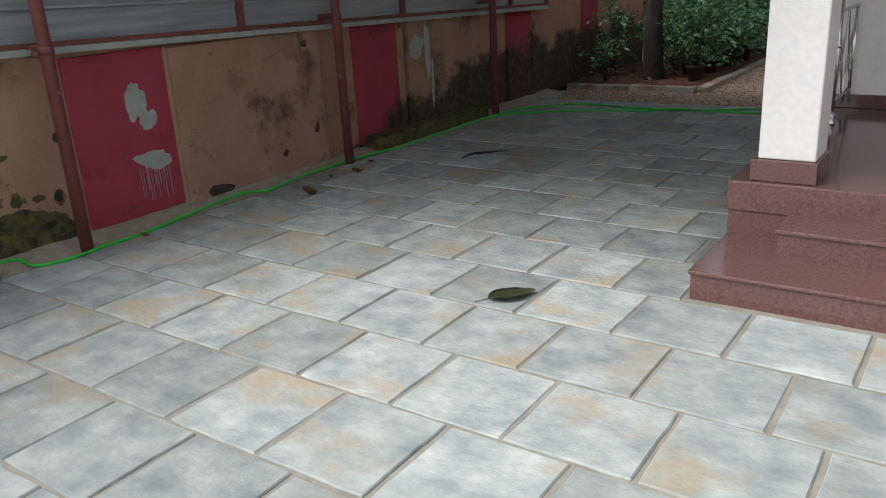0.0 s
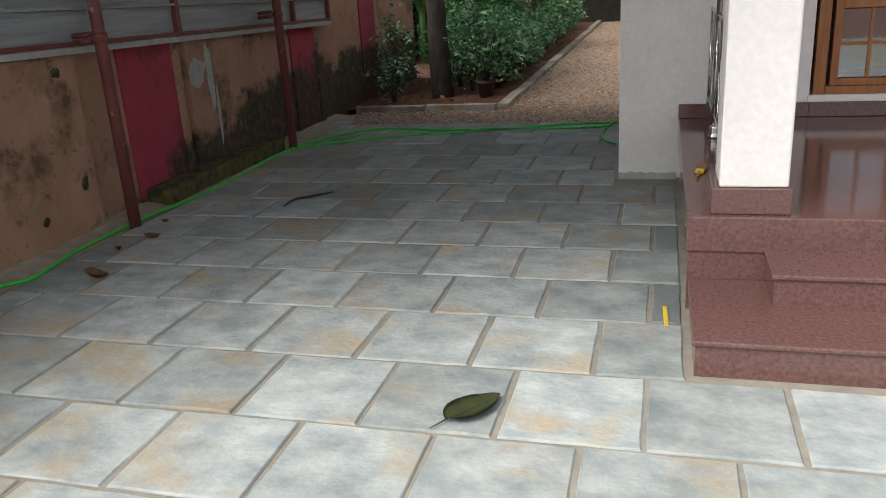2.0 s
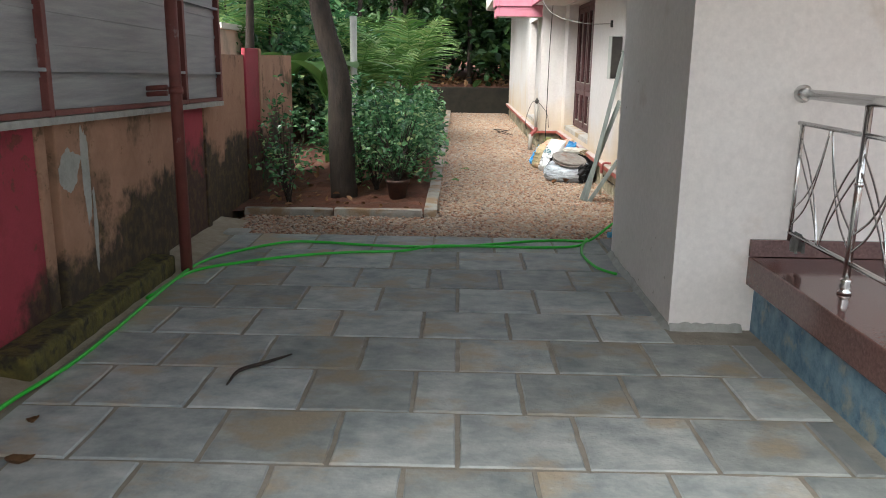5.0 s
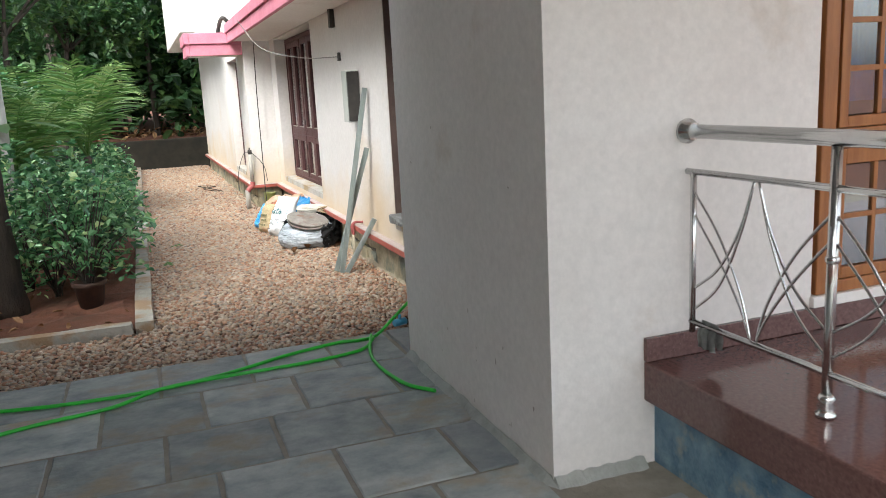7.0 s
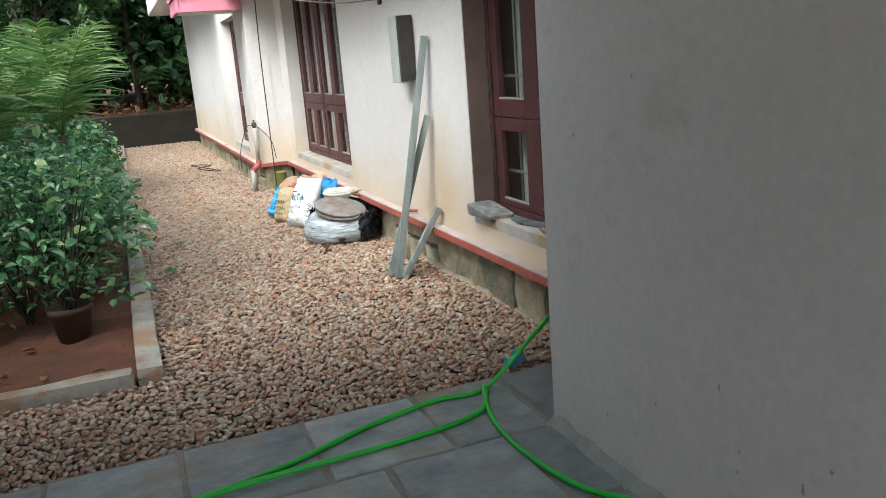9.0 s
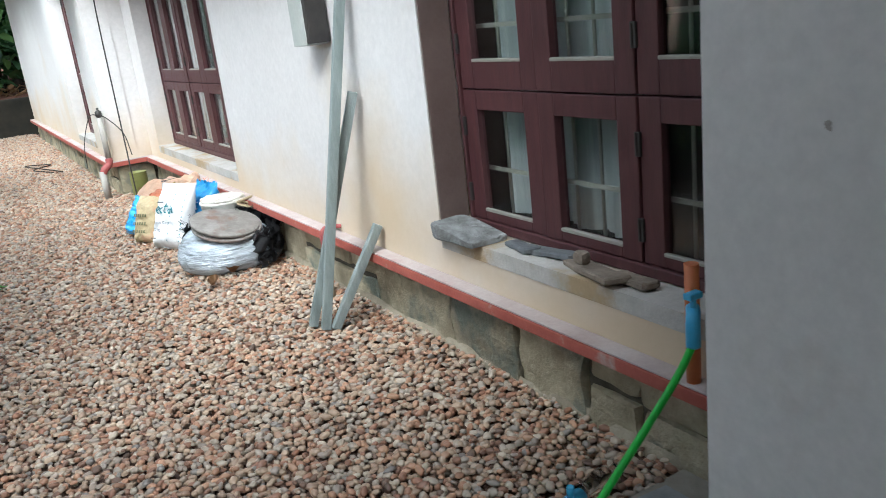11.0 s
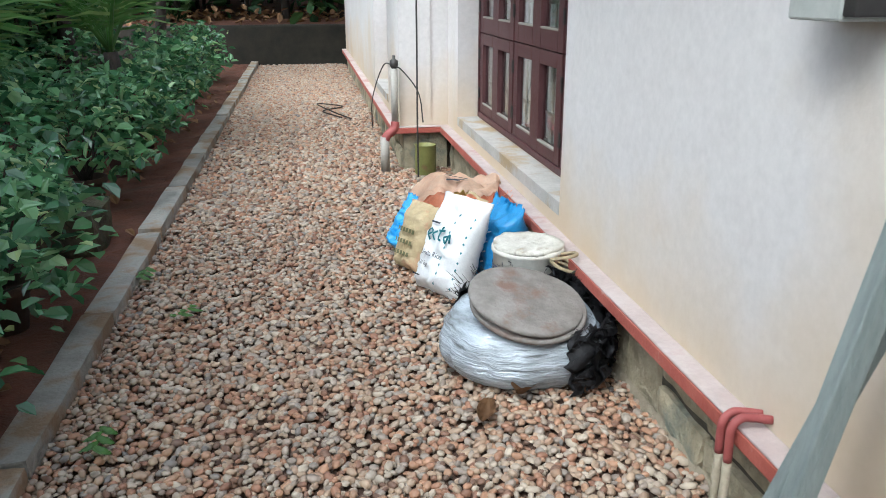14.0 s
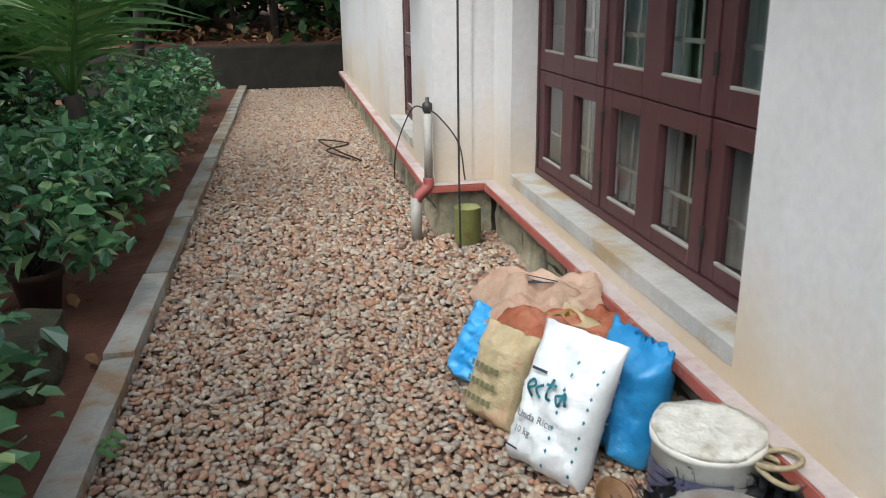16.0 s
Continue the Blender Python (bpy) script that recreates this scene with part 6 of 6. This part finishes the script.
tube(bm, [(-4.35, 14.0, -0.03), (-4.35, 14.0, 2.1)], 0.05, 10)
thing("concrete_post", bm, M_CEM, "slim pale grey concrete post among the plants", "post")

# far woods, and green behind the compound wall
r = np.random.default_rng(123)
bm = bmesh.new()
tips = []
for k in range(150):
    x, y = r.uniform(-15, 5), r.uniform(27.2, 38)
    z0 = 0.7 + 0.02 * (y - 26)
    h = r.uniform(3.5, 8)
    lean = r.normal(0, 0.25, 2)
    tube(bm, [(x, y, z0 - 0.1), (x + lean[0] * 0.5, y, z0 + h * 0.5), (x + lean[0], y + lean[1], z0 + h)], [r.uniform(0.035, 0.10), 0.05, 0.03], 6, False)
    for c in range(4):
        tips.append(blob_tips(r, (x + lean[0] * 0.7 + r.normal(0, 0.5), y + r.normal(0, 0.4), z0 + h * r.uniform(0.12, 1.0)), (0.9, 0.8, 0.7), 22, 0.1))
woods = thing("far_woods", bm, M_BARK, "dense dark woods behind the back wall", "woods", kind="stuff")
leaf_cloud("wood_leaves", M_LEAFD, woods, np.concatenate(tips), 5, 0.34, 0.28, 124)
bm = bmesh.new()
tips = []
for k in range(60):
    x, y = r.uniform(-7.6, -5.6), r.uniform(16.8, 24)
    h = r.uniform(1.2, 2.9)
    tube(bm, [(x, y, -0.1), (x + r.normal(0, 0.1), y, h)], [0.05, 0.02], 6, False)
    for c in range(3):
        tips.append(blob_tips(r, (x + r.normal(0, 0.3), y + r.normal(0, 0.3), h * r.uniform(0.3, 1.0)), (0.6, 0.6, 0.5), 22, 0.1))
hedge = thing("side_thicket", bm, M_BARK, "tangled green thicket beside the compound", "thicket", kind="stuff")
leaf_cloud("thicket_leaves", M_LEAF, hedge, np.concatenate(tips), 6, 0.17, 0.16, 125)
bm = bmesh.new()
for k in range(130):
    x, y = r.uniform(-9, 4), 26.4 + abs(r.normal(0, 1.2))
    tube(bm, [(x, y, 0.75), (x + r.uniform(-0.5, 0.5), y + r.uniform(-0.2, 0.2), 0.8 + r.uniform(0, 0.15))], 0.012, 4)
litter = thing("wood_litter", bm, M_DRY, "dry sticks and leaf litter on the rise", "litter", kind="stuff")
lt = np.stack([r.uniform(-9, 4, 500), 26.4 + np.abs(r.normal(0, 1.5, 500)), np.full(500, 0.85)], 1)
leaf_cloud("litter_leaves", M_DRY, litter, lt, 2, 0.16, 0.08, 126)
lt = np.stack([r.uniform(-5.0, -3.25, 260), r.uniform(10.3, 22, 260), np.full(260, 0.06)], 1)
bl = leaf_cloud("leaf_litter", M_DRY, None, lt, 1, 0.09, 0.02, 127, 0.0)
tagged(bl, "scattered dry leaves on the red soil", "leaf litter", kind="stuff")

# a few more trees whose crowns overhang the bed
def plain_tree(x, y, h, lean, seed, label):
    rr = np.random.default_rng(seed)
    t = empty("garden_tree", label, "tree", "trees by the wall")
    top = Vector((x + lean[0], y + lean[1], h))
    bm = bmesh.new()
    tube(bm, spline([(x, y, -0.05), (x + lean[0] * 0.3 + 0.05, y + lean[1] * 0.3, h * 0.4), (x + lean[0] * 0.7, y + lean[1] * 0.7, h * 0.75), top], 5), [0.10 - 0.005 * k for k in range(16)], 9)
    part("trunk", bm, M_BARK, t)
    tp = []
    for k in range(6):
        c = top + Vector((rr.uniform(-1.2, 1.2), rr.uniform(-1.4, 1.4), rr.uniform(-0.7, 0.9)))
        bm = bmesh.new()
        b = Vector((x + lean[0] * 0.75, y + lean[1] * 0.75, h * 0.8))
        tube(bm, [b, b.lerp(c, 0.5) + Vector((0, 0, 0.12)), c], [0.04, 0.028, 0.01], 6)
        part("limb", bm, M_BARK, t)
        tp.append(blob_tips(rr, c, (0.75, 0.75, 0.5), 45, 0.2))
    leaf_cloud("crown", M_LEAFD, t, np.concatenate(tp), 8, 0.17, 0.14, seed + 1)


plain_tree(-6.2, 14.9, 3.6, (0.2, 0.3), 301, "slim tree rising behind the shrubs")
plain_tree(-6.4, 18.2, 3.9, (0.1, -0.2), 302, "slim tree rising behind the shrubs")
plain_tree(-5.4, 21.8, 3.8, (0.3, 0.2), 303, "slim tree rising behind the shrubs")
plain_tree(-7.0, 11.4, 4.4, (0.2, 0.0), 304, "tree behind the compound wall")
plain_tree(-4.6, 24.4, 3.6, (0.4, 0.2), 305, "slim tree near the back wall")
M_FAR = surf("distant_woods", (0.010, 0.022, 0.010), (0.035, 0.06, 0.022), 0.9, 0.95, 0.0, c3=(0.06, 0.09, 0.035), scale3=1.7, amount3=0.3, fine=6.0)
bm = bmesh.new()
n = 60
lo, hi = [], []
for i in range(n + 1):
    a = radians(-15 + 150 * i / n)
    p = Vector((58 * math.cos(a + radians(15)) , 8 + 58 * math.sin(a + radians(15)), 0))
    lo.append(bm.verts.new(p + Vector((0, 0, -1))))
    hi.append(bm.verts.new(p + Vector((0, 0, 11 + 2.5 * noise.noise(Vector((i * 0.5, 0, 0))) + 1.5 * noise.noise(Vector((i * 1.7, 4, 0)))))))
for i in range(n):
    bm.faces.new((lo[i], lo[i + 1], hi[i + 1], hi[i]))
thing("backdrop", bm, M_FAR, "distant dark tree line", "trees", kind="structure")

# neighbour's low peach house wall beyond the bed
nb = empty("neighbour_house", "low peach-painted neighbouring building behind the thicket", "house", kind="structure")
bm = bmesh.new()
box(bm, -14.0, -7.9, 15.6, 15.9, 0.0, 2.15)
box(bm, -7.9, -6.7, 15.6, 15.9, 0.0, 1.95)
box(bm, -7.0, -6.7, 15.9, 21.0, 0.0, 1.95)
part("wall", bm, surf("pale_peach", (0.60, 0.42, 0.32), (0.68, 0.50, 0.40), 3, 0.8, 0.2, c3=(0.45, 0.34, 0.27), scale3=1.6, amount3=0.3), nb)
bm = bmesh.new()
box(bm, -14.05, -7.85, 15.55, 15.95, 2.151, 2.25, 0.012)
box(bm, -7.84, -6.65, 15.55, 15.95, 1.951, 2.05, 0.012)
box(bm, -7.05, -6.65, 15.96, 21.05, 1.951, 2.05, 0.012)
part("coping", bm, M_WHITE, nb)

# ---- pebbles
def pebble_template(sides, rings):
    v = [(0.0, 0.0, 1.0)]
    for r in range(1, rings + 1):
        a = math.pi * 0.62 * r / rings
        v += [(math.sin(a) * math.cos(2 * math.pi * (k + 0.5 * (r % 2)) / sides), math.sin(a) * math.sin(2 * math.pi * (k + 0.5 * (r % 2)) / sides), math.cos(a)) for k in range(sides)]
    f = [(0, 1 + k, 1 + (k + 1) % sides) for k in range(sides)]
    for r in range(rings - 1):
        a, b = 1 + r * sides, 1 + (r + 1) * sides
        for k in range(sides):
            k2 = (k + 1) % sides
            f.append((a + k, b + k, b + k2, a + k2))
    return np.array(v), f


def pebble_field(spots, sides, rings, size, rng):
    """One joined mesh of many separate pebbles."""
    tv, tf = pebble_template(sides, rings)
    n = len(spots)
    ax = np.stack([rng.uniform(0.013, 0.023, n), rng.uniform(0.010, 0.0155, n), rng.uniform(0.007, 0.0115, n)], 1) * size
    ax *= rng.choice([0.75, 1.0, 1.0, 1.25], n)[:, None]
    v = tv[None] * ax[:, None, :] * (1 + rng.uniform(-0.06, 0.06, (n, len(tv), 1)))
    for i, j, spread in ((1, 2, 0.35), (0, 2, 0.35), (0, 1, math.pi)):
        a = rng.uniform(-spread, spread, n)
        c, s = np.cos(a)[:, None], np.sin(a)[:, None]
        p, q = v[:, :, i].copy(), v[:, :, j].copy()
        v[:, :, i], v[:, :, j] = p * c - q * s, p * s + q * c
    v += spots[:, None, :]
    m = len(tv)
    faces = [tuple(i * m + q for q in f) for i in range(n) for f in tf]
    me = bpy.data.meshes.new("pebbles")
    me.from_pydata(v.reshape(-1, 3).tolist(), [], faces)
    me.polygons.foreach_set("use_smooth", [True] * len(me.polygons))
    me.materials.append(M_PEBBLE)
    return me


def grid_spots(x0, x1, y0, y1, step, rng):
    xs, ys = np.meshgrid(np.arange(x0, x1, step), np.arange(y0, y1, step))
    p = np.stack([xs.ravel(), ys.ravel()], 1) + rng.uniform(-0.5, 0.5, (xs.size, 2)) * step
    return np.concatenate([p, rng.uniform(-0.03, -0.006, (len(p), 1))], 1)


prng = np.random.default_rng(5)
near = np.concatenate([grid_spots(-3.06, -1.03, 9.375, 15.2, 0.0228, prng), grid_spots(-4.95, -3.06, 9.375, 10.24, 0.0245, prng)])
single = (near[:, 1] > 11.9) & (near[:, 1] < 12.2) & (near[:, 0] > -2.35) & (near[:, 0] < -1.85)
chosen = near[single]
field = new("pebbles", pebble_field(near[~single], 8, 3, 1.0, prng))
field.parent = gravel
tagged(field, "loose reddish-brown pebbles", kind="stuff")
far = np.concatenate([grid_spots(-3.06, -1.03, 15.2, 16.56, 0.03, prng), grid_spots(-3.06, -1.42, 16.56, 26.0, 0.033, prng)])
field = new("pebbles", pebble_field(far, 6, 2, 1.25, prng))
field.parent = gravel
tagged(field, "loose reddish-brown pebbles", kind="stuff")
M_PEBBLE1 = ramped("single_pebbles", PEBBLE_TINTS, rough=0.42, per="object")
shapes = []
for k in range(10):
    me = pebble_field(np.zeros((1, 3)), 7, 3, 1.0, prng)
    me.materials[0] = M_PEBBLE1
    shapes.append(me)
for k, p in enumerate(chosen[:300]):
    ob = new("pebble", shapes[k % 10])
    ob.parent = gravel
    ob.matrix_basis = pose(*p, 0, 0, 37 * k)

# ---- paving slabs
srng = random.Random(11)
PX, PY, GAP = 0.512, 0.507, 0.02


def slab_mesh(w, d, seed):
    bm = bmesh.new()
    rr = random.Random(seed)
    n = 5
    loop = []
    for (ax, ay), (bx, by) in zip(((-w, -d), (w, -d), (w, d), (-w, d)), ((w, -d), (w, d), (-w, d), (-w, -d))):
        for k in range(n):
            t = k / n
            j = 0.0035
            loop.append((ax / 2 + (bx - ax) / 2 * t + rr.uniform(-j, j), ay / 2 + (by - ay) / 2 * t + rr.uniform(-j, j)))
    top = [bm.verts.new((x * (1 - 0.012 / w), y * (1 - 0.012 / d), 0.0 + rr.uniform(-0.0015, 0.0015))) for x, y in loop]
    mid = [bm.verts.new((x, y, -0.006)) for x, y in loop]
    low = [bm.verts.new((x, y, -0.03)) for x, y in loop]
    bm.faces.new(top)
    for a, b in ((mid, top), (low, mid)):
        for k in range(len(loop)):
            k2 = (k + 1) % len(loop)
            bm.faces.new((a[k], a[k2], b[k2], b[k]))
    return mesh_of("slab", bm, M_TILE)


whole = [slab_mesh(PX - GAP, PY - GAP, s) for s in range(6)]
edge_meshes = {}
LINES = [1.62 - PY * k for k in range(11, 0, -1)] + [1.62, 2.15, 2.655, 3.164, 3.685, 4.215, 4.71, 5.22, 5.708, 6.199, 6.69, 7.18, 7.70, 8.225, 8.78, 9.35]
for r, (y0, y1) in enumerate(zip(LINES, LINES[1:])):
    right = -1.155 if y0 > 3.6 else 3.6
    if y0 > 6.6:
        right = -1.60
    base = -1.306 if r % 2 == 0 else -1.515
    c = math.ceil((right - base) / PX)
    x1 = base + PX * c
    while x1 > -4.80:
        x0 = x1 - PX
        a, b = max(x0, -4.83), min(x1, right)
        if b - a > 0.05 and y1 - y0 > 0.1 and not (y0 < 1.0 and a > 1.5):
            key = (round(b - a, 2), round(y1 - y0, 2))
            if abs(b - a - PX) < 0.01 and abs(y1 - y0 - PY) < 0.012:
                me = whole[srng.randrange(6)]
            else:
                if key not in edge_meshes:
                    edge_meshes[key] = slab_mesh(b - a - GAP, y1 - y0 - GAP, len(edge_meshes) + 20)
                    if b - a < 0.22 and right < 0 and b == right:
                        edge_meshes[key].materials[0] = M_STRIP
                me = edge_meshes[key]
            ob = new("slab", me)
            ob.parent = paving
            ob.matrix_basis = pose((a + b) / 2, (y0 + y1) / 2, srng.uniform(-0.002, 0.003), srng.uniform(-0.2, 0.2), srng.uniform(-0.2, 0.2), (180 if srng.random() < 0.5 else 0) + srng.uniform(-0.3, 0.3))
        x1 -= PX
